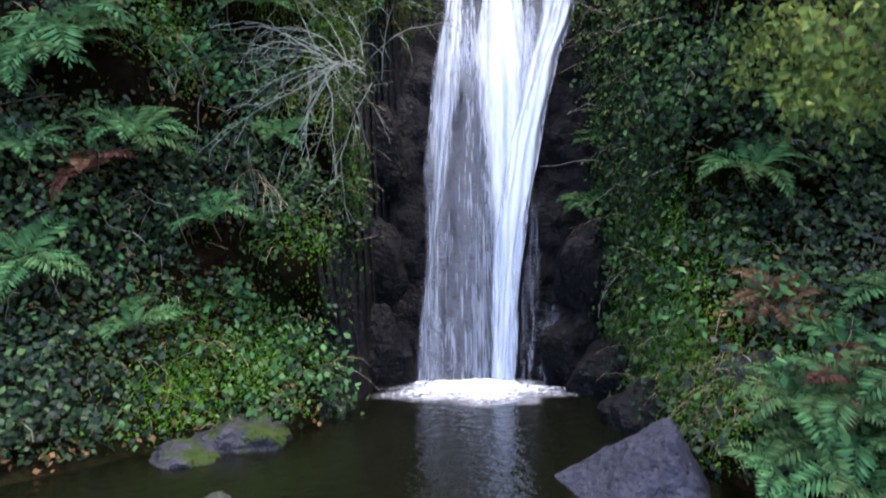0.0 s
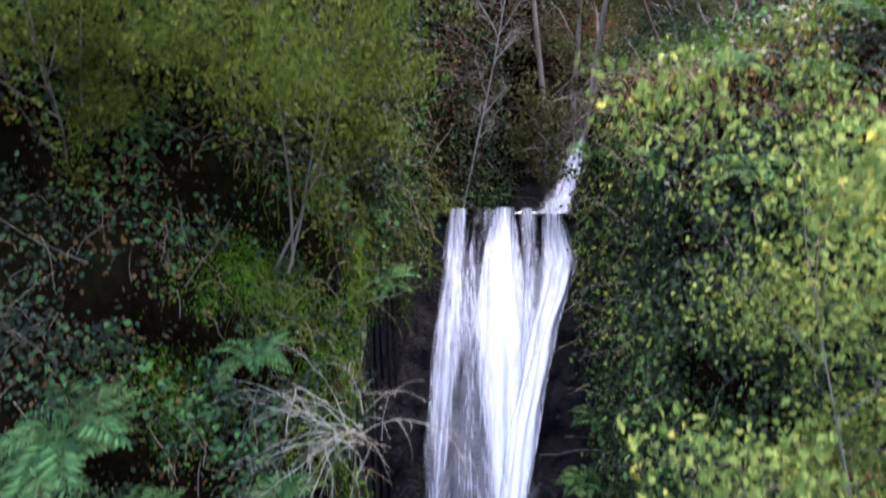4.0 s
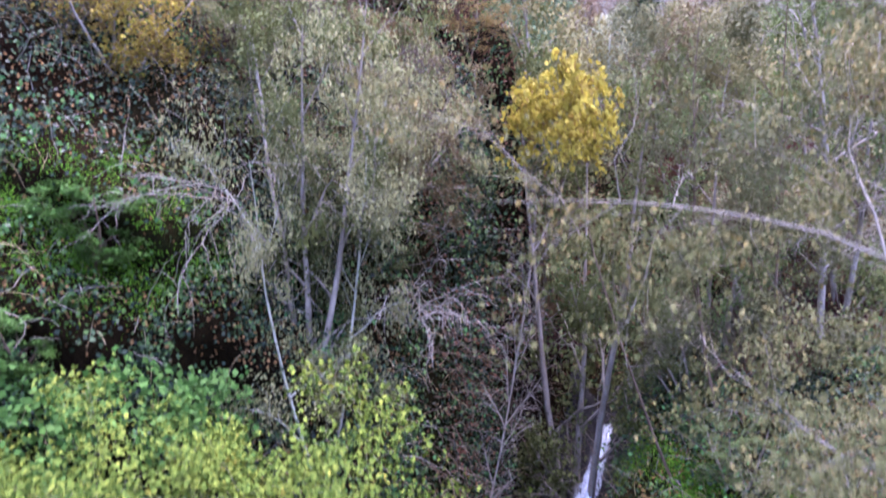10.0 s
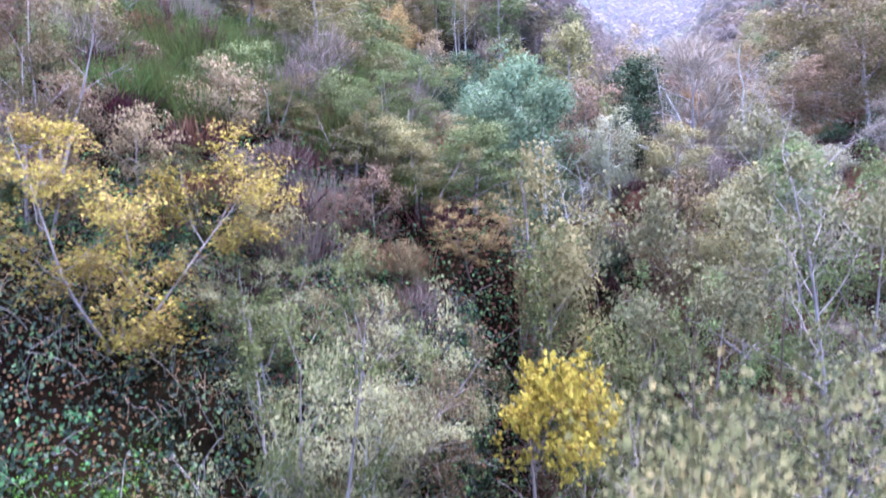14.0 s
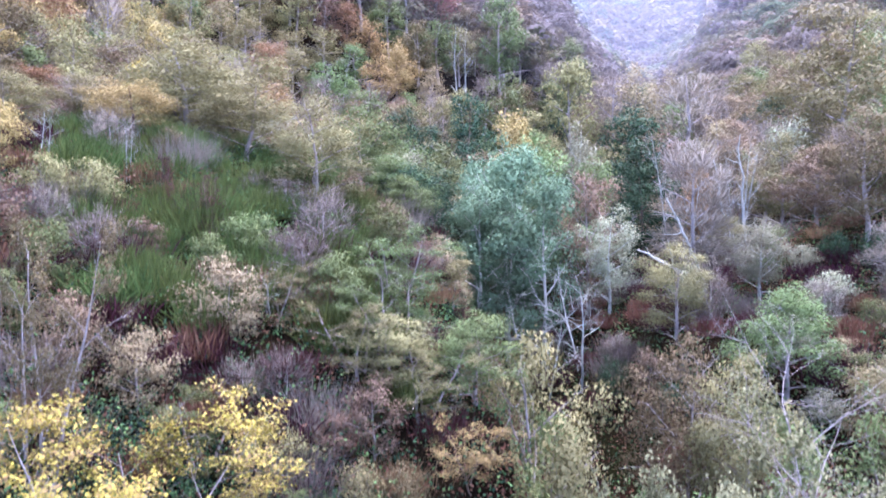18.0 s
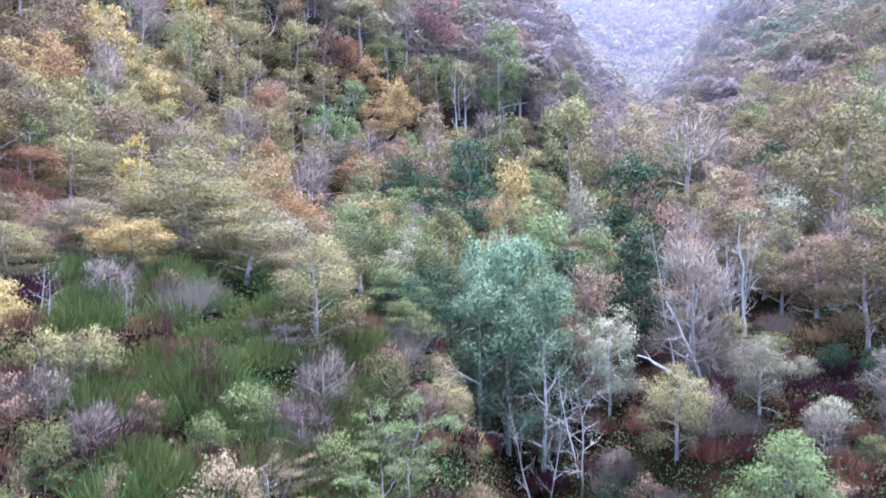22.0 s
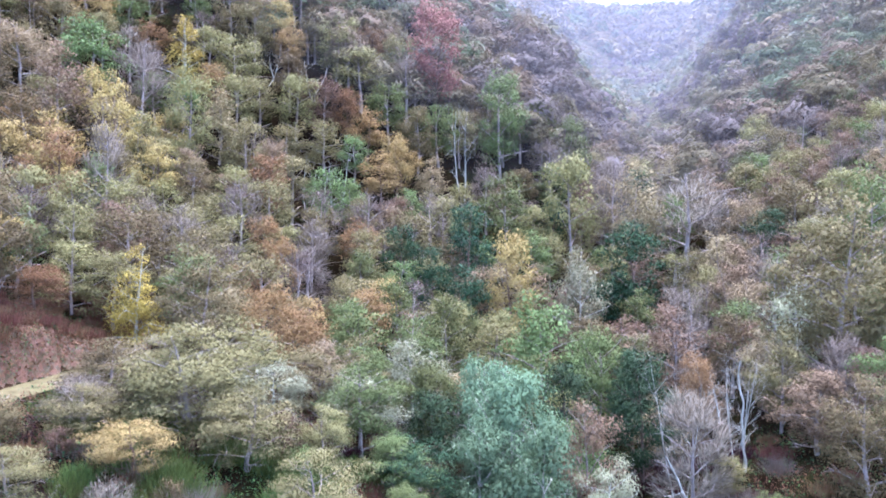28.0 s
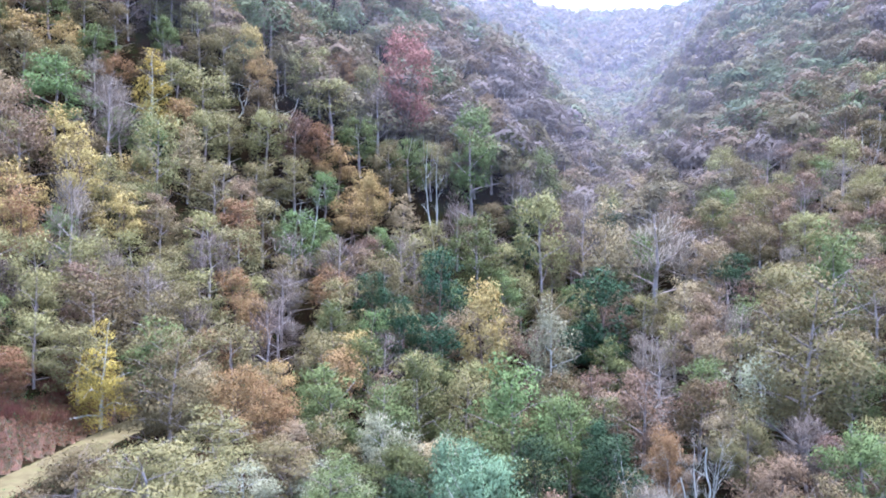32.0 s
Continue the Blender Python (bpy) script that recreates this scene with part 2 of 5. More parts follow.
def land(x, y):
    """Height of the ground, with the track's bench cut into it; x and y may be arrays."""
    x, y = np.asarray(x, float), np.asarray(y, float)
    z = hill(x, y)
    off = x - track_x(y)
    on = np.clip((y - 21) / 3, 0, 1) * np.clip((56 - y) / 5, 0, 1)
    fall_away = 28.3 - 0.2 * np.maximum(off - 1.7, 0)
    low = np.clip((16 - off) / 8, 0, 1) * on * (off > 0)
    z = z * (1 - low) + np.minimum(z, fall_away) * low
    flat = np.clip((2.5 - np.abs(off)) / 0.8, 0, 1) * on
    return z * (1 - flat) + 28.25 * flat


def hill(x, y):
    x, y = np.asarray(x, float), np.asarray(y, float)
    near = np.clip((14 - y) / 4, 0, 1)
    ys = y + bank_shift(x) * near
    d = x - stream_x(y)
    w = half_width(y)
    bed = bed_share(y) * w
    u = np.clip((np.abs(d) - bed) / np.maximum(w - bed, 0.1), 0, 1)
    u = u * u * (3 - 2 * u)
    out = np.maximum(np.abs(d) - w, 0)
    side = np.where(d < 0, left_z(ys), right_z(ys))
    slope = np.where(d < 0, left_slope(y), right_slope(y)) * np.clip((ys - 4) / 5, 0, 1)
    z = stream_z(y) * (1 - u) + side * u + slope * out
    back = np.clip((5 - y) / 8, 0, 1)
    # Past y = -9 an unseen rise is added to cut low sky light.
    z = z + back * 0.35 * np.maximum(np.abs(x) - 3.5, 0) + 0.3 * np.maximum(-9 - y, 0)
    rough = 0.10 * np.sin(1.9 * x + 1.3 * y) + 0.08 * np.sin(3.7 * x - 2.1 * y + 1) + 0.3 * np.sin(0.33 * x + 0.41 * y)
    return z + rough * np.clip((y - 9) / 3, 0.15, 1) * np.where((np.abs(d) < w * 0.8) & (y < 17), 0.1, 1)


def mesh_object(name, verts, faces, mat, parent=None, label="", smooth=False):
    """One mesh object from arrays; faces all of one size."""
    me = bpy.data.meshes.new(name)
    verts, faces = np.asarray(verts, np.float32), np.asarray(faces, np.int32)
    k = faces.shape[1]
    me.vertices.add(len(verts))
    me.vertices.foreach_set("co", verts.ravel())
    me.loops.add(faces.size)
    me.loops.foreach_set("vertex_index", faces.ravel())
    me.polygons.add(len(faces))
    me.polygons.foreach_set("loop_start", np.arange(0, faces.size, k, dtype=np.int32))
    if smooth:
        me.polygons.foreach_set("use_smooth", np.ones(len(faces), bool))
    me.update(calc_edges=True)
    for m in mat if isinstance(mat, (list, tuple)) else [mat]:
        me.materials.append(m)
    ob = new(name, me)
    ob.parent = parent
    return tagged(ob, label)


def grid_faces(nu, nv):
    a = (np.arange(nu - 1)[:, None] * nv + np.arange(nv - 1)[None, :]).ravel()
    return np.stack([a, a + nv, a + nv + 1, a + 1], 1)


def ground_sheet():
    ys = np.concatenate([np.linspace(-60, 4, 25), np.arange(4.2, 7, 0.14), np.arange(7, 12.6, 0.05), np.arange(12.6, 18, 0.12), np.arange(18, 60, 0.7),
                         60 * 1.045 ** np.arange(0, 78)])
    t = np.linspace(-1, 1, 241)
    lanes = np.sign(t) * (9 * np.abs(t) + 9 * np.abs(t) ** 3)
    X, Y = [], []
    for y in ys:
        k = 1 + max(0.0, y - 8) * 0.085
        X.append(lanes * k + (stream_x(y) - 1) * min(1, max(0, y - 20) / 60))
        Y.append(np.full(len(t), y))
    X, Y = np.array(X), np.array(Y)
    Z = land(X, Y)
    # crags: shift the steep face in and out
    j = 0.30 * np.sin(2.3 * X + 1.1 * Z) * np.sin(1.7 * Z + 0.7 * X) + 0.16 * np.sin(3.9 * Z + 1.3 * X) + 0.09 * np.sin(5.1 * X - 3.3 * Z)
    Yj = Y + j * np.clip((Y - 7) / 1, 0, 1) * np.clip((15 - Y) / 2, 0, 1) * np.clip((np.abs(X - 1.0) - 1.5) / 0.9, 0, 1)
    v = np.stack([X, Yj, Z], -1).reshape(-1, 3)
    f = grid_faces(len(ys), len(t))[:, ::-1]
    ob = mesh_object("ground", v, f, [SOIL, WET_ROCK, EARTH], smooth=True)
    c = v[f].mean(1)
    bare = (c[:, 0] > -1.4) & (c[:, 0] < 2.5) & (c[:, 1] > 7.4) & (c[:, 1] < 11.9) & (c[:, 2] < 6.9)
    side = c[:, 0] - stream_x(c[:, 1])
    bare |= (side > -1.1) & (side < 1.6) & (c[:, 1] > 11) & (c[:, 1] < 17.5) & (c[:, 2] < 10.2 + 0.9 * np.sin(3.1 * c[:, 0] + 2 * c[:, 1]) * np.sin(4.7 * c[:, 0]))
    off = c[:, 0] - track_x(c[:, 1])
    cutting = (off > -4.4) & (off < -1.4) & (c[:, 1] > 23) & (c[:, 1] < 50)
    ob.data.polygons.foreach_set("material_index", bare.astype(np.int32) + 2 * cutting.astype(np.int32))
    return tagged(ob, "steep leafy soil of a wooded ravine", "ground", kind="structure"), v, f


ground, GV, GF = ground_sheet()

# ---------------------------------------------------------------- leaves, twigs and trees


def unit(a):
    return a / np.maximum(np.linalg.norm(a, axis=-1, keepdims=True), 1e-9)


def leaf_arrays(rng, at, size, up=0.5, narrow=0.55, folded=False, hang=0.0, facing=None):
    """Leaves at the given places: diamonds, or folded pairs of quads. Returns verts and faces."""
    n = len(at)
    s = size * rng.uniform(0.6, 1.3, (n, 1))
    nrm = rng.normal(size=(n, 3))
    nrm = unit(nrm) + (np.array([0, 0, up]) if facing is None else up * facing)
    nrm = unit(nrm)
    ax = rng.normal(size=(n, 3)) - np.array([0, 0, hang])
    ax = unit(ax - nrm * np.sum(ax * nrm, 1, keepdims=True))
    side = np.cross(nrm, ax)
    if not folded:
        v = np.stack([at - ax * s * 0.5, at + side * s * narrow * 0.5 - ax * s * 0.05, at + ax * s * 0.5, at - side * s * narrow * 0.5 - ax * s * 0.05], 1)
        f = np.arange(4 * n).reshape(n, 4)
        return v.reshape(-1, 3), f
    w = narrow * 0.5
    dip = nrm * s * 0.12
    v = np.stack([at - ax * s * 0.5, at + ax * s * 0.5 - dip, at + side * s * w - ax * s * 0.18 + dip, at + side * s * w * 0.8 + ax * s * 0.2 + dip * 0.6,
                  at - side * s * w - ax * s * 0.18 + dip, at - side * s * w * 0.8 + ax * s * 0.2 + dip * 0.6], 1)
    b = (np.arange(n) * 6)[:, None]
    f = np.concatenate([b + [0, 2, 3, 1], b + [0, 1, 5, 4]], 0)
    return v.reshape(-1, 3), f


def soften(ob, out, own=0.3, quads=1):
    """Leaves of one tuft share its roundness: their normals lean to the way the tuft faces."""
    me = ob.data
    n = len(me.polygons)
    k = len(me.loops) // n
    f = np.empty(k * n, np.int32)
    me.loops.foreach_get("vertex_index", f)
    f = f.reshape(n, k)
    co = np.empty(3 * len(me.vertices), np.float32)
    me.vertices.foreach_get("co", co)
    co = co.reshape(-1, 3)
    if quads > 1:
        out = np.concatenate([out] * quads)
    g = unit(np.cross(co[f[:, 1]] - co[f[:, 0]], co[f[:, 2]] - co[f[:, 0]]))
    turned = np.sum(g * out, 1) < 0
    f[turned] = f[turned][:, ::-1]
    g[turned] *= -1
    me.loops.foreach_set("vertex_index", f.ravel())
    me.update(calc_edges=True)
    me.normals_split_custom_set(np.repeat(unit(unit(out) + own * g), k, axis=0).tolist())


def chip_arrays(rng, at, size, facing, up=1.1, narrow=0.75):
    """Small three-cornered leaves for crowns that are seen from afar."""
    n = len(at)
    s = size * rng.uniform(0.6, 1.4, (n, 1))
    nrm = unit(unit(rng.normal(size=(n, 3))) + up * facing)
    ax = rng.normal(size=(n, 3))
    ax = unit(ax - nrm * np.sum(ax * nrm, 1, keepdims=True))
    side = np.cross(nrm, ax) * narrow * 0.5
    v = np.stack([at - ax * s * 0.5 - side * s, at - ax * s * 0.4 + side * s, at + ax * s * 0.6], 1)
    return v.reshape(-1, 3), np.arange(3 * n).reshape(n, 3)


def tubes(lines, sides=(6, 4, 3, 3)):
    """Tapered tubes along polylines: (points, radius at start, radius at end, level). Returns verts and quads."""
    V, F, base = [], [], 0
    for pts, r0, r1, lv in lines:
        k = sides[min(lv, len(sides) - 1)]
        m = len(pts)
        d = unit(np.gradient(pts, axis=0))
        ref = np.where(np.abs(d[:, 2:3]) < 0.9, np.array([[0, 0, 1.0]]), np.array([[1.0, 0, 0]]))
        a = unit(np.cross(d, ref))
        b = np.cross(d, a)
        th = np.linspace(0, 2 * np.pi, k, endpoint=False)
        r = np.linspace(r0, r1, m)[:, None, None]
        v = pts[:, None, :] + r * (np.cos(th)[None, :, None] * a[:, None, :] + np.sin(th)[None, :, None] * b[:, None, :])
        V.append(v.reshape(-1, 3))
        i = np.arange(m - 1)[:, None] * k
        j = np.arange(k)[None, :]
        q = np.stack([i + j, i + (j + 1) % k, i + k + (j + 1) % k, i + k + j], -1).reshape(-1, 4) + base
        F.append(q)
        base += m * k
    return np.concatenate(V), np.concatenate(F)


def limb_line(rng, start, way, length, n, bend, droop):
    pts = [np.array(start, float)]
    d = np.array(way, float)
    for i in range(n):
        d = unit(d + rng.normal(size=3) * bend + np.array([0, 0, droop]))
        pts.append(pts[-1] + d * length / n)
    return np.array(pts)


def crown_lines(rng, high, wide, clear=0.25, limbs=13, subs=4, twigs=4, thick=0.018, rise=0.5, wobble=0.10, shape="round", stems=1, droop=-0.02):
    """Skeleton of a tree: trunk, limbs, branches, twigs."""
    lines, tips = [], []
    for s in range(stems):
        lean = rng.normal(size=3) * (0.05 if stems == 1 else 0.28) * np.array([1, 1, 0])
        trunk = limb_line(rng, (0, 0, -0.4) if stems == 1 else (rng.normal() * 0.06 * wide, rng.normal() * 0.06 * wide, -0.4), (lean[0], lean[1], 1), (high * 0.92 + 0.4) * (1 if s == 0 else rng.uniform(0.7, 1)), 9, wobble * 0.6, 0.12)
        r = thick * high / stems ** 0.5
        lines.append((trunk, r, r * 0.12, 0))
        for i in range(max(4, limbs // stems)):
            u = clear + (1 - clear) * (i + rng.uniform(0, 0.9)) / max(4, limbs // stems)
            u = min(u, 0.99)
            p = trunk[0] + 0
            k = u * (len(trunk) - 1)
            p = trunk[int(k)] + (trunk[min(int(k) + 1, len(trunk) - 1)] - trunk[int(k)]) * (k - int(k))
            v = (u - clear) / (1 - clear)
            if shape == "round":
                reach = math.sqrt(max(0.12, 1 - (1.55 * v - 0.7) ** 2))
            elif shape == "cone":
                reach = 1.05 - 0.85 * v
            elif shape == "vase":
                reach = 0.45 + 0.6 * v
            else:
                reach = 0.95 - 0.3 * v
            a = i * 2.4 + rng.uniform(-0.5, 0.5)
            way = np.array([math.cos(a), math.sin(a), rise + 0.5 * v])
            ln = wide * 0.5 * reach * rng.uniform(0.75, 1.15)
            limb = limb_line(rng, p, way, ln, 6, wobble, droop)
            lr = r * (1 - 0.8 * u) * 0.55
            lines.append((limb, lr, lr * 0.2, 1))
            for j in range(subs):
                q = limb[min(2 + j * 4 // max(1, subs - 0), 6)]
                w2 = unit(limb[-1] - limb[0]) + rng.normal(size=3) * 0.75
                sub = limb_line(rng, q, w2, ln * rng.uniform(0.3, 0.55), 4, wobble * 1.6, droop)
                lines.append((sub, lr * 0.38, lr * 0.12, 2))
                for t in range(twigs):
                    tw = limb_line(rng, sub[1 + t % 4], unit(sub[-1] - sub[0]) + rng.normal(size=3) * 0.9, ln * rng.uniform(0.15, 0.3), 2, wobble * 2, droop * 1.5)
                    lines.append((tw, lr * 0.14, lr * 0.07, 3))
                    tips.append(tw)
    return lines, tips


def make_tree(kind, leaf, bark, rng, high, wide, leaves, leaf_size, label, category="tree", clump=0.16, folded=False, up=0.2, hang=0.0, twiggy=False, lean_mesh=False, **shape):
    """One tree at the origin: an Empty with a trunk and a crown."""
    root = new(kind)
    tagged(root, label, category)
    lines, tips = crown_lines(rng, high, wide, **shape)
    ends = np.array([t[-1] for t in tips])
    mid = ends.mean(0)
    lean = np.array([mid[0], mid[1], 0]) / mid[2]
    lines = [(p - lean * np.maximum(p[:, 2:3], 0), a, b, k) for p, a, b, k in lines]
    tips = [t - lean * np.maximum(t[:, 2:3], 0) for t in tips]
    ends = np.array([t[-1] for t in tips])
    sx = 0.46 * wide / np.quantile(np.hypot(ends[:, 0] - ends[:, 0].mean(), ends[:, 1] - ends[:, 1].mean()), 0.93)
    sz = 0.96 * high / np.quantile(ends[:, 2], 0.985)
    fit = np.array([sx, sx, sz])
    lines = [(p * fit, a, b, k) for p, a, b, k in lines]
    tips = [t * fit for t in tips]
    if leaves > 700 and not folded:
        lines = [ln for ln in lines if ln[3] < (2 if lean_mesh else 3)]
    v, f = tubes(lines)
    mesh_object("trunk", v, f, BARK[bark], root, smooth=True)
    if leaves:
        t = np.array(tips)
        if folded:
            chosen = rng.permutation(len(tips))[: int(0.55 * len(tips))]
            pick = chosen[rng.integers(0, len(chosen), leaves)]
            u = rng.uniform(0.2, 1.1, (leaves, 1))
            at = t[pick, 0] * (1 - u) + t[pick, -1] * u + rng.normal(size=(leaves, 3)) * clump * wide * 0.3
            lv, lf = leaf_arrays(rng, at, leaf_size, up=up, folded=True, hang=hang, narrow=0.68)
            out = unit(unit(at - np.array([0, 0, 0.5 * high])) + 0.6 * unit(rng.normal(size=(leaves, 3))) + np.array([0, 0, 0.1]))
        else:
            # leaves stand on layered sprays of foliage that fill the crown, facing outwards and up
            form = shape.get("shape", "round")
            n = 64
            d = unit(rng.normal(size=(n, 3)))
            d[:, 2] = np.where(d[:, 2] < -0.8, -d[:, 2], d[:, 2])
            k = rng.uniform(0.35, 1, (n, 1)) ** 0.5
            if form == "cone":
                v = rng.uniform(0.03, 0.96, (n, 1)) ** 1.2
                a = rng.uniform(0, 2 * np.pi, (n, 1))
                rad = wide * 0.42 * (1 - 0.85 * v) * rng.uniform(0.4, 1, (n, 1))
                puffs = np.concatenate([rad * np.cos(a), rad * np.sin(a), high * (0.08 + 0.9 * v)], 1)
                size = wide * (0.17 - 0.09 * v)
            else:
                flat = {"round": (0.44, 0.49), "flat": (0.36, 0.58), "vase": (0.34, 0.62)}.get(form, (0.40, 0.54))
                lob = 1 + 0.16 * np.sin(3 * np.arctan2(d[:, 1:2], d[:, :1]) + rng.uniform(0, 6)) + 0.12 * np.sin(5 * d[:, 2:3] + rng.uniform(0, 6))
                puffs = d * k * lob * np.array([0.40 * wide, 0.40 * wide, flat[0] * high]) + np.array([0, 0, flat[1] * high])
                size = wide * rng.uniform(0.08, 0.20, (n, 1))
            leaves = int(leaves * (0.8 if twiggy else 2.3))
            weight = size[:, 0] ** 2
            pick = rng.choice(n, leaves, p=weight / weight.sum())
            out = unit(rng.normal(size=(leaves, 3)) + np.array([0, 0, 0.3]))
            at = puffs[pick] + out * size[pick] * rng.uniform(0.35, 1.12, (leaves, 1)) * np.array([1, 1, 0.7])
            if twiggy:
                v3 = unit(out + unit(puffs[pick] - np.array([0, 0, 0.2 * high])) + rng.normal(size=(leaves, 3)) * 0.35)
                side = unit(np.cross(v3, rng.normal(size=(leaves, 3)))) * leaf_size * 0.03
                ln = leaf_size * rng.uniform(0.6, 1.4, (leaves, 1))
                lv = np.stack([at - v3 * ln * 0.5, at + side, at + v3 * ln * 0.5, at - side], 1).reshape(-1, 3)
                lf = np.arange(4 * leaves).reshape(leaves, 4)
            else:
                lv, lf = chip_arrays(rng, at, leaf_size * 0.68, unit(out + np.array([0, 0, 0.5])))
            out = out + np.array([0, 0, 0.1]) + 1.1 * unit(at - np.array([0, 0, 0.4 * high]))
        soften(mesh_object("crown", lv, lf, LEAF[leaf], root), out, 0.8 if folded else 0.15, 2 if folded else 1)
    return root


# Kits: a few trees of every sort, built once and then copied over the slopes.
SORTS = {
    #  sort: (name, leaf, bark, leaves, leaf size, variants, label, shape)
    "green": ("alder_tree", "green", "grey", 3000, 0.23, 3, "green leafy alder tree on the ravine slope", dict(shape="round", clear=0.12)),
    "olive": ("willow_tree", "olive", "grey", 2900, 0.22, 3, "olive-yellow willow tree turning with autumn", dict(shape="round", clear=0.12)),
    "yellow": ("birch_tree", "yellow", "pale", 2400, 0.2, 2, "slender birch tree with bright yellow leaves", dict(shape="cone", clear=0.15)),
    "orange": ("cherry_tree", "orange", "brown", 2600, 0.22, 2, "cherry tree with orange autumn leaves", dict(shape="flat", clear=0.15)),
    "russet": ("oak_tree", "russet", "grey", 2600, 0.22, 3, "thin oak tree with sere brown leaves", dict(shape="round", clear=0.12)),
    "teal": ("ash_tree", "teal", "pale", 3400, 0.21, 2, "tall blue-green ash tree in the gully", dict(shape="round", clear=0.04, rise=0.4)),
    "pale": ("sallow_tree", "pale", "pale", 2600, 0.22, 2, "silvery pale sallow tree with whitish leaves", dict(shape="round", clear=0.12)),
    "dark": ("holly_tree", "dark", "brown", 2900, 0.23, 2, "dark evergreen holly tree in the wood", dict(shape="round", clear=0.1)),
    "red": ("beech_tree", "red", "brown", 3400, 0.22, 1, "beech tree with copper-red leaves", dict(shape="round")),
    "lilac": ("lime_tree", "lilac", "lilac", 2600, 0.75, 3, "nearly bare lime tree with greyish twigs", dict(shape="round", limbs=12, subs=4, twigs=2, clear=0.12, twiggy=True)),
    "bare": ("bare_tree", "pale", "pale", 0, 0.16, 3, "leafless pale-barked tree with fine twigs", dict(shape="vase", limbs=16, subs=5, twigs=6, rise=0.9, stems=2, thick=0.011)),
    "maroon": ("maple_shrub", "maroon", "brown", 1800, 0.16, 1, "dark red-leaved shrub on the slope", dict(shape="cone", stems=2, limbs=12, subs=4, clear=0.05)),
    "near_olive": ("young_willow", "olive", "grey", 9000, 0.07, 1, "young willow tree with olive leaves over bare twigs", dict(shape="round", stems=3, limbs=21, subs=5, twigs=5, clear=0.15)),
    "near_laurel": ("laurel_bush", "laurel", "brown", 9000, 0.11, 1, "bright green laurel bush on the bank", dict(shape="round", stems=4, limbs=20, subs=5, clear=0.02)),
    "near_green": ("hazel_tree", "green", "grey", 8500, 0.075, 2, "bushy green hazel tree on the bank", dict(shape="round", stems=3, limbs=21, subs=5, clear=0.1)),
    "near_pale": ("silver_sallow", "silver", "brown", 15000, 0.062, 1, "silvery sallow tree with pale undersides showing", dict(shape="round", stems=2, limbs=20, subs=5, clear=0.15, thick=0.007)),
    "near_orange": ("young_oak", "orange", "brown", 6000, 0.07, 1, "young oak tree with brown-orange leaves", dict(shape="round", stems=2, limbs=16, subs=5, thick=0.009)),
    "near_yellow": ("yellow_maple", "maple", "brown", 2600, 0.085, 1, "small maple tree with bright yellow leaves", dict(shape="flat", limbs=14, subs=5, clear=0.9, rise=0.1, thick=0.006)),
    "near_oak": ("autumn_oak", "oakleaf", "lilac", 15000, 0.065, 1, "spreading oak tree with yellow and brown leaves", dict(shape="round", stems=3, limbs=24, subs=6, twigs=5, clear=0.06, thick=0.009, wobble=0.16)),
    "near_hazel": ("thin_hazel", "drab", "pale", 15000, 0.05, 1, "thin pale hazel tree with sparse leaves", dict(shape="vase", stems=3, limbs=21, subs=6, twigs=5, clear=0.2, thick=0.010)),
    "over_hazel": ("hazel_bush", "hazel", "grey", 25000, 0.06, 1, "overhanging hazel bush with yellow-green autumn leaves", dict(shape="round", stems=4, limbs=32, subs=6, twigs=5, clear=0.34, droop=-0.05, thick=0.006)),
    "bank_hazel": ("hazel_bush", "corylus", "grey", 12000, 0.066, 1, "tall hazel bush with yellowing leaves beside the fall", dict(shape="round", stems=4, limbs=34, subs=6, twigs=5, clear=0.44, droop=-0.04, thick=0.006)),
    "low_hazel": ("hazel_bush", "low_hazel", "grey", 6500, 0.062, 1, "low hazel bush with yellowing leaves over the pool", dict(shape="round", stems=3, limbs=22, subs=5, twigs=5, clear=0.7, droop=-0.02, thick=0.006)),
    "over_oak": ("overhanging_oak", "oaken", "lilac", 40000, 0.046, 1, "overhanging oak tree with thin crooked limbs and sparse leaves", dict(shape="round", stems=2, limbs=26, subs=7, twigs=6, clear=0.42, wobble=0.2, thick=0.0048)),
    "near_bare": ("bare_ash", "pale", "lilac", 0, 0.10, 1, "leafless grey-twigged ash tree", dict(shape="vase", limbs=18, subs=7, twigs=6, rise=0.8, thick=0.008)),
}
LEAF["oakleaf"] = leaf_material("oak_leaf", ((0.08, (0.069, 0.0403, 0.023)), (0.35, (0.127, 0.0862, 0.0345)), (0.55, (0.178, 0.144, 0.0287)), (0.9, (0.23, 0.207, 0.0345))), hue=0.005)
KITS, USED = {}, set()
SIZES = {"low_hazel": (4.4, 3.0), "over_oak": (15.7, 5.4), "bank_hazel": (7.2, 3.9), "over_hazel": (6.4, 4.7), "near_yellow": (5.0, 2.1), "near_oak": (6.0, 4.2), "near_hazel": (6.5, 4.2)}
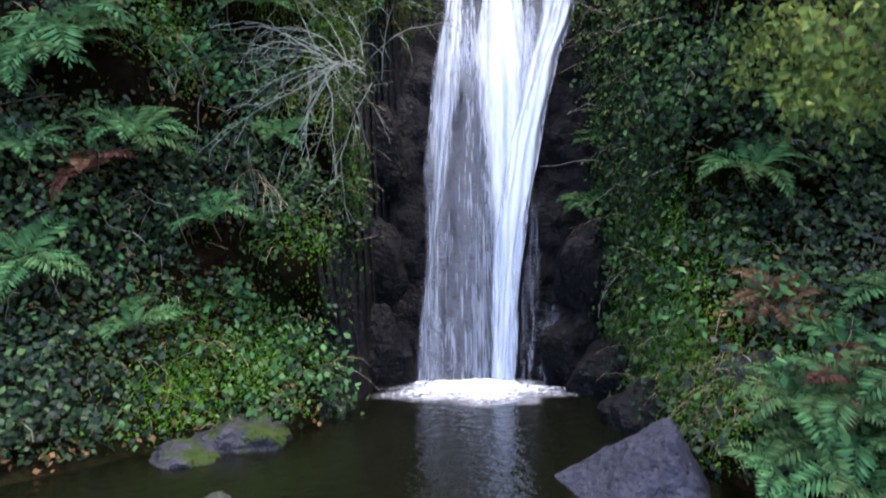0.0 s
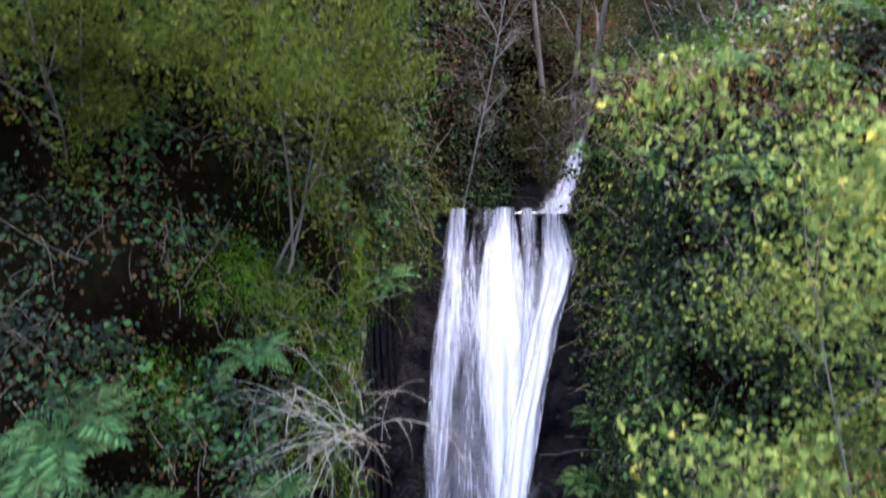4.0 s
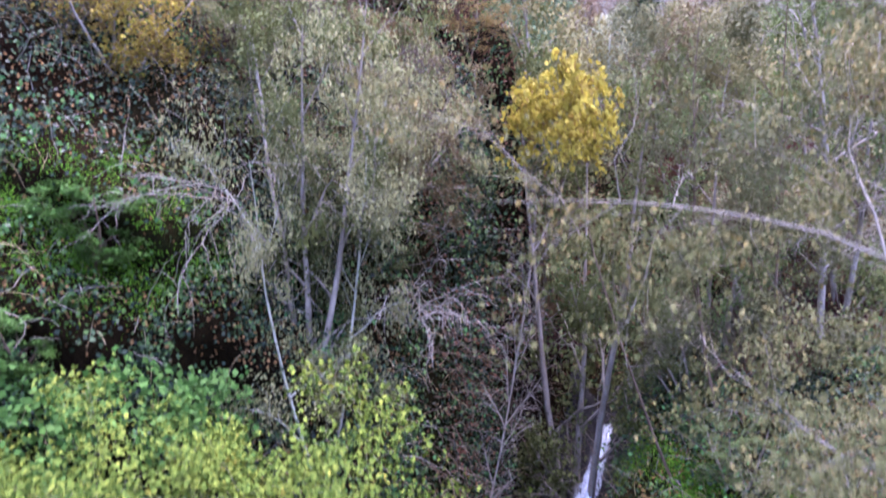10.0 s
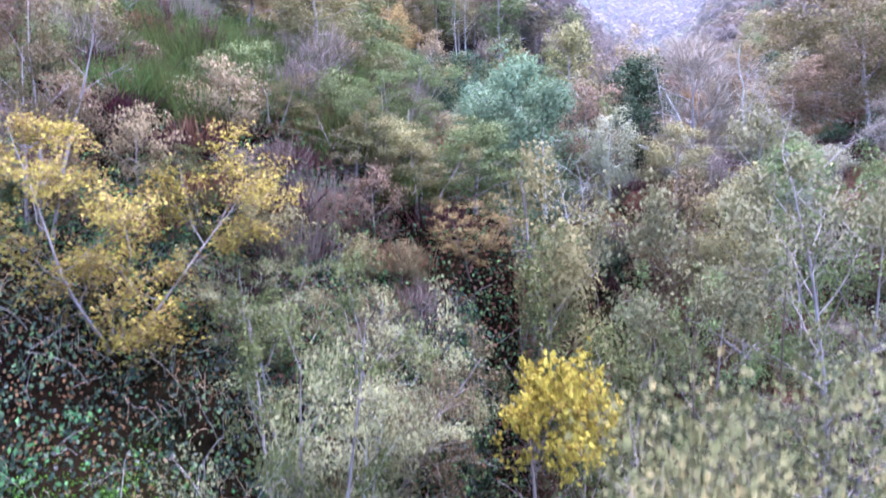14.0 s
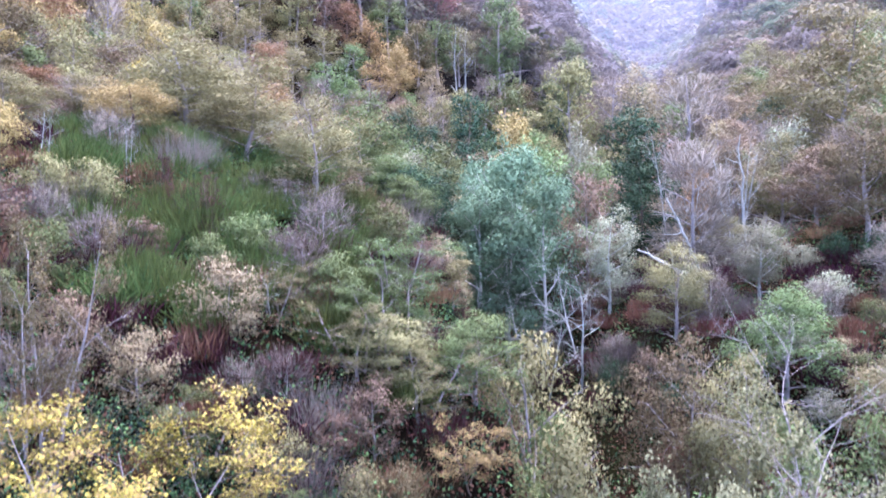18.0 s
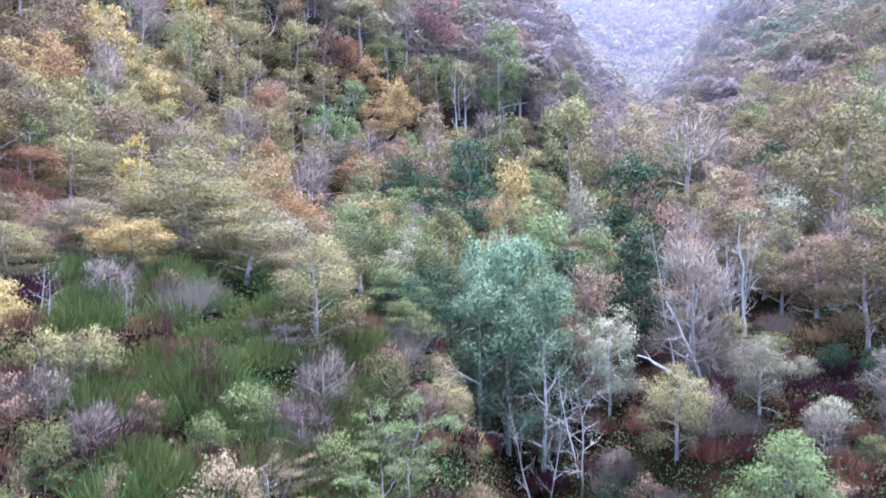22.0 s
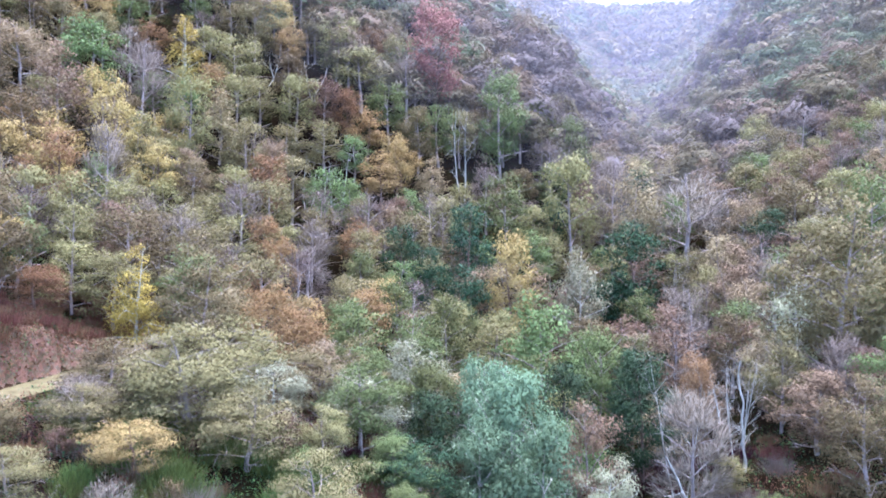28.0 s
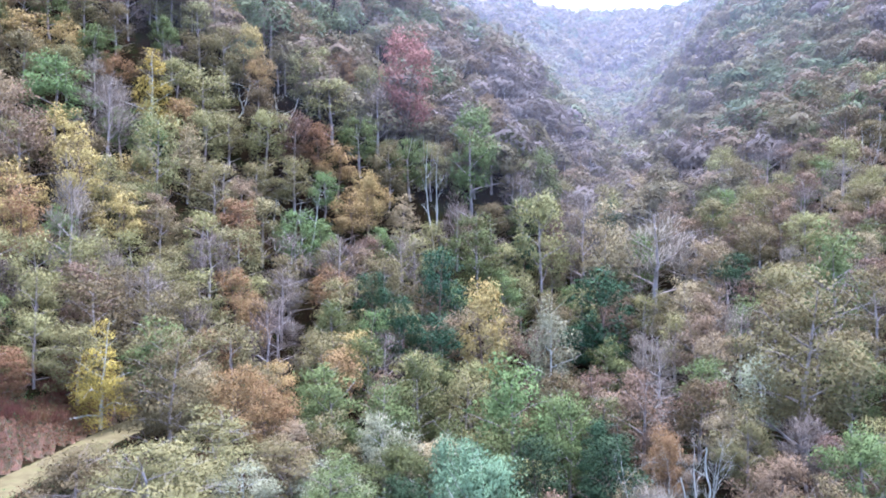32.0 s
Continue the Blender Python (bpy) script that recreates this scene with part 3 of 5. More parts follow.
for number, (sort, (name, leaf, bark, leaves, size, variants, label, shape)) in enumerate(SORTS.items()):
    near = sort.startswith(("near", "over", "bank", "low"))
    high, wide = SIZES.get(sort, (7.0, 4.0) if near else (8.0, 5.2))
    KITS[sort] = []
    for k in range(variants):
        rng = np.random.default_rng(100 * number + k)
        KITS[sort].append((make_tree(name, leaf, bark, rng, high, wide, leaves if near else int(leaves * 1.35), size if near or shape.get("twiggy") else size * 0.82, label, folded=near, clump=0.085 if near else 0.2, **shape), high, wide))
    if near:
        continue
    # the same sort with finer leaves for the near slope, and with fewer, larger ones for the upper wood
    if sort not in ("bare", "red"):
        fine = dict(shape)
        rng = np.random.default_rng(100 * number + 80)
        KITS[sort + "_bush"] = [(make_tree(name.replace("_tree", "_bush"), leaf, bark, np.random.default_rng(100 * number + 90), 4.0, 4.2, int(leaves * 0.75), size * 0.72, label.replace(" tree", " bush"), lean_mesh=True, **dict(shape, limbs=11, subs=4, twigs=2)), 4.0, 4.2)]
        KITS[sort + "_mid"] = [(make_tree(name, leaf, bark, rng, 7.0, 4.8, int(leaves * 1.8), size * 0.62, label, lean_mesh=leaves > 3100, **fine), 7.0, 4.8)]
    spare = dict(shape, limbs=11, subs=3 if sort not in ("bare",) else 4, twigs=3 if sort not in ("bare",) else 4)
    KITS[sort + "_far"] = []
    for k in range(3 if sort != "red" else 1):
        rng = np.random.default_rng(100 * number + 50 + k)
        KITS[sort + "_far"].append((make_tree(name, leaf, bark, rng, 8.6, 5.6, int(leaves * 0.62), size * (1.1 if sort != "lilac" else 1.0), label, clump=0.2, lean_mesh=True, **spare), 8.6, 5.6))
luck = random.Random(5)


def plain(ob):
    """What takes the pattern's own scale out of a copy."""
    return Matrix.Diagonal((1 / ob.scale[0], 1 / ob.scale[1], 1 / ob.scale[2], 1))


def plant(sort, x, y, top, wide, least=1.2):
    """A tree of that sort whose foot stands on the ground and whose crown reaches the height top."""
    root, high0, wide0 = luck.choice(KITS[sort])
    foot = float(land(x, y)) - 0.1
    high = max(top - foot, least, 0.75 * wide)
    wide = max(wide, high / 2.1)
    m = pose(x, y, foot, 0, 0, luck.uniform(0, 360)) @ Matrix.Diagonal((wide / wide0, wide / wide0, high / high0, 1))
    if root.name in USED:
        return copy_thing(root, m @ plain(root))
    USED.add(root.name)
    root.matrix_basis = m
    return root


def plant_leaning(sort, foot, tip, wide):
    """A tree that leans from its foot on a bank out to its tip."""
    root, high0, wide0 = luck.choice(KITS[sort])
    a, b = Vector(foot), Vector(tip)
    if a.y > 10:
        a.z = min(a.z, float(land(a.x, a.y)) - 0.15)
    turn = (b - a).to_track_quat("Z", "Y").to_matrix().to_4x4()
    m = Matrix.Translation(a) @ turn @ Matrix.Diagonal((wide / wide0, wide / wide0, (b - a).length / high0, 1))
    if root.name in USED:
        return copy_thing(root, m @ plain(root))
    USED.add(root.name)
    root.matrix_basis = m
    return root


PLANTED = []


def grow(sort, x, y, top, wide, bush=False):
    if x < -0.38 * y and 17 < y < 38 and x > track_x(y):
        top = min(top, 27.6)
    PLANTED.append((x, y, wide))
    if bush and sort + "_bush" in KITS:
        sort += "_bush"
    elif y > 47 and sort + "_far" in KITS:
        sort += "_far"
    elif y < 31 and sort + "_mid" in KITS:
        sort += "_mid"
    return plant(sort, x, y, top, wide)


grow("near_laurel", -5.6, 9.0, 12.8, 1.8)
grow("near_laurel", -5.0, 9.6, 13.1, 2.0)
grow("near_hazel", -1.7, 10.2, 17.4, 3.5)
grow("near_green", -2.1, 10.5, 18.1, 1.4)
grow("near_oak", -5.6, 12.2, 20.5, 5.2)
grow("near_green", -1.6, 11.2, 12.2, 2.4)
grow("near_green", 4.6, 11.2, 10.2, 1.9)
grow("near_hazel", -1.5, 11.6, 15.9, 4.0)
grow("near_pale", 5.1, 12.2, 20.6, 4.0)
grow("near_hazel", -3.3, 12.8, 15.8, 3.4)
grow("near_bare", 6.9, 13.0, 22.4, 2.0)
grow("near_olive", -1.6, 13.0, 17.4, 2.3)
grow("near_olive", -7.4, 13.0, 23.6, 2.4)
grow("near_green", -3.4, 13.5, 18.2, 2.3)
grow("near_green", 7.8, 14.0, 19.8, 3.0)
grow("near_green", -5.1, 14.5, 19.5, 2.7)
grow("near_green", 5.4, 14.5, 17.9, 2.1)
grow("near_green", 2.7, 15.0, 17.9, 2.1)
grow("near_orange", 0.5, 15.5, 19.1, 2.3)
grow("near_olive", -0.4, 16.5, 18.3, 2.5)
grow("olive", -1.4, 17.0, 20.3, 2.6)
grow("near_olive", -2.4, 17.0, 18.8, 2.6)
grow("green", 0.7, 17.5, 21.3, 2.8)
grow("bare", -4.7, 18.0, 20.1, 2.2)
grow("olive", 2.3, 18.0, 21.2, 2.5)
grow("near_green", -1.5, 18.0, 19.2, 3.1)
grow("near_olive", -4.3, 18.0, 19.3, 2.3)
grow("olive", 7.7, 18.0, 20.6, 1.6)
grow("near_green", 2.5, 19.0, 19.5, 3.2)
grow("near_green", -1.5, 20.0, 20.5, 3.7)
grow("olive", 6.8, 20.0, 20.8, 2.8)
grow("maroon", -8.3, 20.8, 24.8, 1.0)
grow("bare", -12.1, 21.0, 28.2, 1.9)
grow("maroon", -8.7, 21.4, 26.1, 1.2)
grow("bare", -10.0, 22.0, 28.3, 1.3)
grow("lilac", -5.2, 23.0, 21.9, 1.7)
grow("olive", -4.4, 24.0, 28.3, 3.9)
grow("olive", -0.2, 25.0, 22.2, 2.6)
grow("green", -1.5, 27.0, 22.8, 2.6)
grow("olive", -14.0, 27.0, 29.2, 3.5)
grow("olive", -7.7, 27.0, 28.0, 4.6)
grow("lilac", -14.5, 28.0, 30.3, 3.6)
grow("olive", -10.6, 29.0, 30.0, 7.1)
grow("pale", 13.1, 29.0, 24.4, 2.8)
grow("olive", -11.0, 29.5, 29.4, 5.5)
grow("dark", -1.4, 30.0, 26.7, 4.1)
grow("green", -2.1, 30.0, 24.8, 3.7)
grow("bare", 5.6, 30.6, 24.2, 5.2)
grow("bare", 4.2, 31.4, 23.0, 4.0)
grow("olive", -14.8, 31.0, 29.1, 4.8)
grow("pale", 7.8, 33.0, 25.3, 3.2)
grow("olive", -15.8, 34.0, 30.8, 3.6)
grow("pale", -8.5, 34.0, 29.7, 4.1)
grow("teal", 4.8, 34.0, 26.9, 4.7)
grow("olive", 14.3, 35.0, 24.7, 2.1)
grow("teal", 1.8, 35.0, 26.9, 4.6)
grow("bare", 12.2, 36.0, 31.2, 3.5)
grow("pale", -4.3, 36.0, 27.0, 5.0)
grow("russet", -4.3, 36.0, 27.6, 3.8)
grow("russet", 22.2, 36.0, 30.3, 3.8)
grow("russet", 7.4, 36.0, 27.3, 4.1)
grow("bare", 15.7, 37.0, 29.9, 2.7)
grow("russet", 19.9, 37.0, 28.9, 5.1)
grow("teal", 3.4, 37.0, 28.9, 5.7)
grow("green", -4.2, 38.0, 27.6, 4.6)
grow("olive", -11.0, 38.0, 31.3, 5.9)
grow("olive", -7.0, 38.0, 27.8, 5.6)
grow("teal", 3.6, 39.0, 29.2, 6.3)
grow("bare", 17.4, 41.0, 30.3, 4.3)
grow("orange", -24.8, 42.0, 34.3, 4.4)
grow("russet", -7.4, 42.0, 29.8, 4.1)
grow("teal", 2.5, 42.0, 29.2, 4.4)
grow("olive", 25.2, 44.0, 38.9, 8.9)
grow("orange", 15.9, 44.0, 28.3, 3.2)
grow("yellow", -20.0, 45.0, 35.5, 4.9)
grow("dark", 12.5, 46.0, 28.2, 4.1)
grow("pale", -2.1, 46.0, 29.4, 4.9)
grow("olive", -10.6, 49.0, 32.0, 4.4)
grow("green", 11.1, 50.0, 30.1, 5.3)
grow("olive", -26.7, 50.0, 38.8, 4.1)
grow("pale", 24.9, 50.0, 33.1, 4.9)
grow("green", -7.0, 52.0, 31.8, 6.3)
grow("green", 7.6, 54.0, 31.5, 7.9)
grow("green", 0.2, 56.0, 32.2, 4.3)
grow("green", 35.8, 58.0, 42.1, 6.6)
grow("orange", -32.4, 58.0, 45.6, 5.7)
grow("bare", 21.2, 60.0, 29.9, 5.9)
grow("green", -4.2, 60.0, 33.0, 4.9)
grow("lilac", -29.1, 60.0, 46.9, 4.9)
grow("orange", -14.2, 61.0, 36.0, 4.2)
grow("olive", -19.3, 63.0, 38.3, 5.6)
grow("green", -7.8, 66.0, 35.5, 4.8)
grow("olive", -40.0, 66.0, 50.5, 7.5)
grow("lilac", -13.0, 68.0, 38.6, 5.3)
grow("pale", 13.2, 68.0, 35.8, 5.5)
grow("dark", -1.2, 69.0, 35.8, 4.8)
grow("orange", -33.3, 70.0, 52.1, 5.7)
grow("orange", 6.8, 70.0, 36.8, 5.4)
grow("dark", -4.7, 72.0, 37.9, 5.0)
grow("russet", -39.6, 72.0, 55.5, 7.6)
grow("dark", 20.1, 73.0, 38.0, 8.3)
grow("russet", -26.8, 74.0, 46.1, 5.1)
grow("dark", 35.6, 75.0, 39.9, 7.3)
grow("dark", 2.7, 76.0, 40.6, 5.9)
grow("lilac", -8.1, 76.0, 42.1, 6.2)
grow("olive", -28.6, 78.0, 55.9, 6.3)
grow("orange", -30.8, 78.0, 50.5, 6.0)
grow("russet", -47.3, 78.0, 61.6, 9.5)
grow("olive", -23.1, 80.0, 50.3, 7.5)
grow("lilac", -1.7, 82.0, 42.3, 6.3)
grow("lilac", -35.7, 82.0, 60.3, 8.0)
grow("bare", -16.8, 84.0, 49.0, 6.1)
grow("lilac", 29.3, 84.0, 45.6, 13.7)
grow("green", -43.2, 85.0, 64.0, 9.7)
grow("bare", -13.0, 86.0, 49.3, 8.4)
grow("green", 7.7, 86.0, 45.8, 8.4)
grow("russet", 24.1, 86.0, 44.8, 9.1)
grow("olive", 16.3, 89.0, 49.1, 8.0)
grow("lilac", 36.9, 90.0, 43.1, 11.0)
grow("orange", -6.2, 90.0, 50.0, 5.1)
grow("lilac", 22.4, 92.0, 48.8, 7.5)
grow("yellow", -34.1, 92.0, 66.4, 8.2)
grow("olive", -28.2, 95.0, 64.4, 8.5)
grow("bare", 2.7, 96.0, 58.4, 9.0)
grow("bare", -24.4, 100.0, 65.1, 7.3)
grow("bare", -18.5, 101.0, 63.3, 9.9)
grow("green", 8.3, 102.0, 62.8, 7.9)
grow("olive", -12.2, 103.0, 66.0, 10.0)
grow("lilac", -5.6, 105.0, 65.3, 8.5)
grow("green", 19.6, 107.0, 56.8, 7.8)
grow("red", -1.3, 109.0, 74.5, 10.2)

# Trees that lean out over the water.
plant_leaning("over_hazel", (-2.0, 8.9, 6.2), (-1.6, 6.3, 11.9), 5.0)
plant_leaning("over_hazel", (-4.6, 8.6, 6.6), (-4.6, 6.2, 11.7), 5.2)
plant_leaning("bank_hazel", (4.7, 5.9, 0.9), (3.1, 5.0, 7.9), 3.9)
plant_leaning("over_oak", (6.6, 6.6, 3.0), (2.9, 5.0, 18.2), 6.4)
plant_leaning("near_yellow", (3.9, 11.9, 12.2), (1.5, 11.2, 16.5), 2.3)
plant_leaning("near_olive", (-1.6, 12.8, 13.5), (0.6, 11.6, 16.2), 3.2)

plant_leaning("near_hazel", (-1.3, 14.4, 14.0), (0.4, 13.2, 16.4), 4.0)
plant_leaning("near_green", (4.6, 13.4, 10.3), (3.1, 12.7, 13.0), 1.8)
plant_leaning("near_bare", (0.3, 12.9, 9.2), (2.0, 12.7, 15.2), 1.7)

plant_leaning("near_hazel", (6.3, 7.7, 8.4), (3.2, 6.6, 11.6), 3.0)
plant_leaning("low_hazel", (4.1, 5.0, 0.4), (2.5, 4.5, 4.7), 3.0)

# Fill the slopes between them.
fill = random.Random(11)
tries = 0
while len(PLANTED) < 690 and tries < 16000:
    tries += 1
    y = 17 + 101 * fill.uniform(0, 1) ** 0.7
    x = fill.uniform(-0.68, 0.68) * y
    wide = fill.uniform(3.2, 5.0) + y * 0.02
    if any((x - a) ** 2 + (y - b) ** 2 < ((0.36 if y < 45 else 0.29) * (wide + c)) ** 2 for a, b, c in PLANTED):
        continue
    if 20 < y < 37 and -2.5 < x < 9:
        continue
    if 16 < y < 28 and -0.55 * y < x < -2 and fill.uniform(0, 1) < 0.95:
        continue
    if 20 < y < 36 and 6 < x < 17 and fill.uniform(0, 1) < 0.85:
        continue
    d = x - float(stream_x(y))
    if abs(x - track_x(y)) < 4.0 and 22 < y < 46:
        continue
    if d < -8:
        sort = fill.choice(["olive", "orange", "russet", "olive", "green", "olive", "orange", "olive", "lilac"] if x < -5 else ["olive", "russet", "lilac", "green", "olive"])
    elif d > 8:
        sort = fill.choice(["russet", "lilac", "olive", "russet", "olive", "green", "olive", "bare"])
    else:
        sort = fill.choice(["green", "olive", "green", "olive", "olive", "dark", "russet"])
    tall = fill.uniform(1.1, 1.6) * wide
    if y < 30:
        tall *= 0.6
        wide *= 0.7
    grow(sort, x, y, float(land(x, y)) + tall, wide)

# Bushes over the near slope.
for k in range(900):
    y = 12.8 + 19 * fill.uniform(0, 1) ** 1.3
    x = fill.uniform(-0.68, 0.68) * y
    wide = fill.uniform(1.3, 2.3)
    if abs(x - stream_x(y)) < 2.4 or abs(x - track_x(y)) < 3.5 or len(PLANTED) > 880:
        continue
    if y > 16 and (x < -2 or 6 < x < 17) and fill.uniform(0, 1) < 0.75:
        continue
    if any((x - a) ** 2 + (y - b) ** 2 < (0.27 * (wide + c)) ** 2 for a, b, c in PLANTED):
        continue
    sort = fill.choice(["olive", "lilac", "green", "russet", "russet", "maroon"] if x < 0 else ["olive", "lilac", "green", "russet", "pale", "dark"])
    grow(sort, x, y, float(land(x, y)) + wide * fill.uniform(0.75, 1.1), wide, True)

# Woods on the far slopes, one sheet of trees for each sort.


def far_woods(leaf, bark, x, y, seed, label, size, leaves):
    """One sort of crowns over a stretch of the far hillsides."""
    rng = np.random.default_rng(seed)
    share = len(x)
    z = land(x, y)
    wide = rng.uniform(0.8, 1.3, share) * size
    high = wide * rng.uniform(0.95, 1.35, share)
    n = share * leaves
    d = unit(rng.normal(size=(n, 3)))
    d[:, 2] = np.where(d[:, 2] < -0.25, -d[:, 2], d[:, 2])
    tree = np.repeat(np.arange(share), leaves)
    ph = rng.uniform(0, 6, (share, 2))[tree]
    lump = 1 + 0.22 * np.sin(4.5 * d[:, 0] + ph[:, 0]) * np.sin(4 * d[:, 1] + ph[:, 1]) + 0.14 * np.sin(6 * d[:, 2] + ph[:, 0]) + 0.03 * rng.normal(size=n)
    reach = (rng.uniform(0.9, 1.0, n) * lump)[:, None]
    w, h = wide[tree][:, None], high[tree][:, None]
    at = d * reach * np.concatenate([w / 2, w / 2, h * 0.48], 1) + np.stack([x[tree], y[tree], z[tree] + high[tree] * 0.55], 1)
    v, f = chip_arrays(rng, at, 1.0, unit(d + np.array([0, 0, 0.5])), up=2.6, narrow=0.9)
    mid = v.reshape(n, 3, 3)
    mid = at[:, None, :] + (mid - at[:, None, :]) * (w * 1.75 / math.sqrt(leaves))[:, None, :]
    root = new("far_woods")
    tagged(root, label, "wood", kind="stuff")
    soften(mesh_object("crowns", mid.reshape(-1, 3), f, LEAF[leaf], root), d + np.array([0, 0, 0.25]), 0.1)
    B, G = tubes([(np.array([[a, b, c - 0.5], [a, b, c + 0.6 * e]]), 0.03 * q, 0.012 * q, 2) for a, b, c, e, q in zip(x, y, z, high, wide)])
    mesh_object("trunks", B, G, BARK[bark], root)


WOODS = [("far_lilac", "lilac", 0.22, "leafless greyish woods on the far hillsides"), ("far_russet", "grey", 0.28, "sere brown woods on the far hillsides"),
         ("far_olive", "grey", 0.36, "olive-green woods on the far hillsides"), ("far_green", "grey", 0.14, "green woods on the far hillsides")]
far_rng = np.random.default_rng(77)
for belt, (first, last, left, size, leaves) in enumerate(((108, 180, -0.72, 6.4, 800), (180, 330, -0.4, 7.0, 260), (330, 600, -0.12, 8.0, 90), (600, 1150, -0.1, 14.0, 60))):
    step = size * 0.86
    gy, gx = np.mgrid[first:last:step, left * last:0.74 * last:step]
    gx, gy = gx.ravel() + far_rng.uniform(-0.33, 0.33, gx.size) * step, gy.ravel() + far_rng.uniform(-0.33, 0.33, gy.size) * step
    seen = (gx > left * gy) & (gx < 0.74 * gy)
    gx, gy = gx[seen], gy[seen]
    drift = 0.16 * np.sin(0.055 * gx + 0.02 * gy) + 0.12 * np.sin(0.031 * gy - 0.06 * gx + 2)
    lot = np.clip(far_rng.uniform(0, 1, len(gx)) + drift, 0, 0.999)
    start = 0.0
    for number, (leaf, bark, share, label) in enumerate(WOODS):
        mine = (lot >= start) & (lot < start + share)
        start += share
        far_woods(leaf, bark, gx[mine], gy[mine], 10 * number + belt, label, size, leaves)

# Thin translucent sheets that imitate the mist's white haze between the far hillsides.


def mist(y, thick, high):
    m, n, b = material("mist", 1.0)
    d = n.nodes.new("ShaderNodeBsdfDiffuse")
    t = n.nodes.new("ShaderNodeBsdfTranslucent")
    for k in (d, t):
        k.inputs[0].default_value = (0.92, 0.92, 0.93, 1)
    w = n.nodes.new("ShaderNodeMixShader")
    n.links.new(d.outputs[0], w.inputs[1])
    n.links.new(t.outputs[0], w.inputs[2])
    x = n.nodes.new("ShaderNodeMixShader")
    f = noise_node(n, 0.006, 2.0)
    n.links.new(ramp(n, ((0.3, (thick * 0.85,) * 3), (0.7, (thick,) * 3)), f), x.inputs[0])
    n.links.new(n.nodes.new("ShaderNodeBsdfTransparent").outputs[0], x.inputs[1])
    n.links.new(w.outputs[0], x.inputs[2])
    n.links.new(x.outputs[0], n.nodes["Material Output"].inputs[0])
    V = [(a * y * 0.95 + float(stream_x(y)), y + 0.08 * y * a * a, -5 + (high + 5) * k) for a in np.linspace(-1, 1, 24) for k in np.linspace(0, 1, 10)]
    ob = mesh_object("mist", V, grid_faces(24, 10), m, smooth=True)
    tagged(ob, "thin white sheet imitating misty haze in the valley", "mist", kind="structure")


for y, thick, high in ((100, 0.01, 120), (135, 0.018, 160), (180, 0.02, 200), (240, 0.024, 250), (310, 0.028, 320), (400, 0.03, 400), (520, 0.04, 480), (680, 0.05, 560)):
    mist(y, thick, high)

# ---------------------------------------------------------------- water


def water_materials():
    """Falling water, pool water and foam."""
    m, n, b = material("falling_water", 0.5)
    white = (0.70, 0.77, 0.85, 1)
    b.inputs["Base Color"].default_value = white
    fine = noise_node(n, 1.0, 5.0, (34.0, 9.0, 0.55), 0.62)
    wide = noise_node(n, 1.0, 4.0, (7.0, 3.0, 0.42), 0.55)
    drops = noise_node(n, 1.0, 3.0, (26.0, 12.0, 3.2), 0.6)
    f = math_node(n, "ADD", math_node(n, "MULTIPLY", fine, 0.5), math_node(n, "MULTIPLY", wide, 0.32))
    f = math_node(n, "ADD", f, math_node(n, "MULTIPLY", drops, 0.18))
    g = n.nodes.new("ShaderNodeVertexColor")
    g.layer_name = "thick"
    f = math_node(n, "ADD", f, math_node(n, "MULTIPLY", math_node(n, "SUBTRACT", g.outputs[0], 0.5), 0.62))
    lit = n.nodes.new("ShaderNodeBsdfTranslucent")
    lit.inputs[0].default_value = white
    body = n.nodes.new("ShaderNodeMixShader")
    body.inputs[0].default_value = 0.4
    n.links.new(b.outputs[0], body.inputs[1])
    n.links.new(lit.outputs[0], body.inputs[2])
    t = n.nodes.new("ShaderNodeBsdfTransparent")
    x = n.nodes.new("ShaderNodeMixShader")
    n.links.new(ramp(n, ((0.30, (0.0,) * 3), (0.52, (0.36,) * 3), (0.76, (0.98,) * 3)), f), x.inputs[0])
    n.links.new(t.outputs[0], x.inputs[1])
    n.links.new(body.outputs[0], x.inputs[2])
    n.links.new(x.outputs[0], n.nodes["Material Output"].inputs[0])
    kinds = [m]
    p, n, b = material("pool_water", 0.08)
    b.inputs["Base Color"].default_value = (0.0022, 0.0026, 0.001, 1)
    b.inputs["IOR"].default_value = 1.33
    w = noise_node(n, 6.0, 4.0)
    bump(n, b, w, 0.6, 0.03)
    q, n, b = material("foam", 0.6)
    b.inputs["Base Color"].default_value = (0.62, 0.66, 0.71, 1)
    a = noise_node(n, 15.0, 6.0, (1.0, 1.6, 1.0), 0.72)
    g = n.nodes.new("ShaderNodeVertexColor")
    g.layer_name = "thick"
    t = n.nodes.new("ShaderNodeBsdfTransparent")
    x = n.nodes.new("ShaderNodeMixShader")
    n.links.new(ramp(n, ((0.5, (0, 0, 0)), (0.66, (0.3,) * 3), (0.92, (0.97,) * 3)), math_node(n, "ADD", a, math_node(n, "MULTIPLY", g.outputs[0], 0.42))), x.inputs[0])
    n.links.new(t.outputs[0], x.inputs[1])
    n.links.new(b.outputs[0], x.inputs[2])
    n.links.new(x.outputs[0], n.nodes["Material Output"].inputs[0])
    return *kinds, p, q


FALLING, POOL_WATER, FOAM = water_materials()


def pool():
    n = 40
    xs, ys = np.linspace(-14, 14, n), np.linspace(-40, 10.4, n)
    v = np.array([(x, y, POOL) for x in xs for y in ys])
    ob = mesh_object("water", v, grid_faces(n, n), POOL_WATER, smooth=True)
    tagged(ob, "dark clear plunge pool water", "water", kind="structure")


pool()


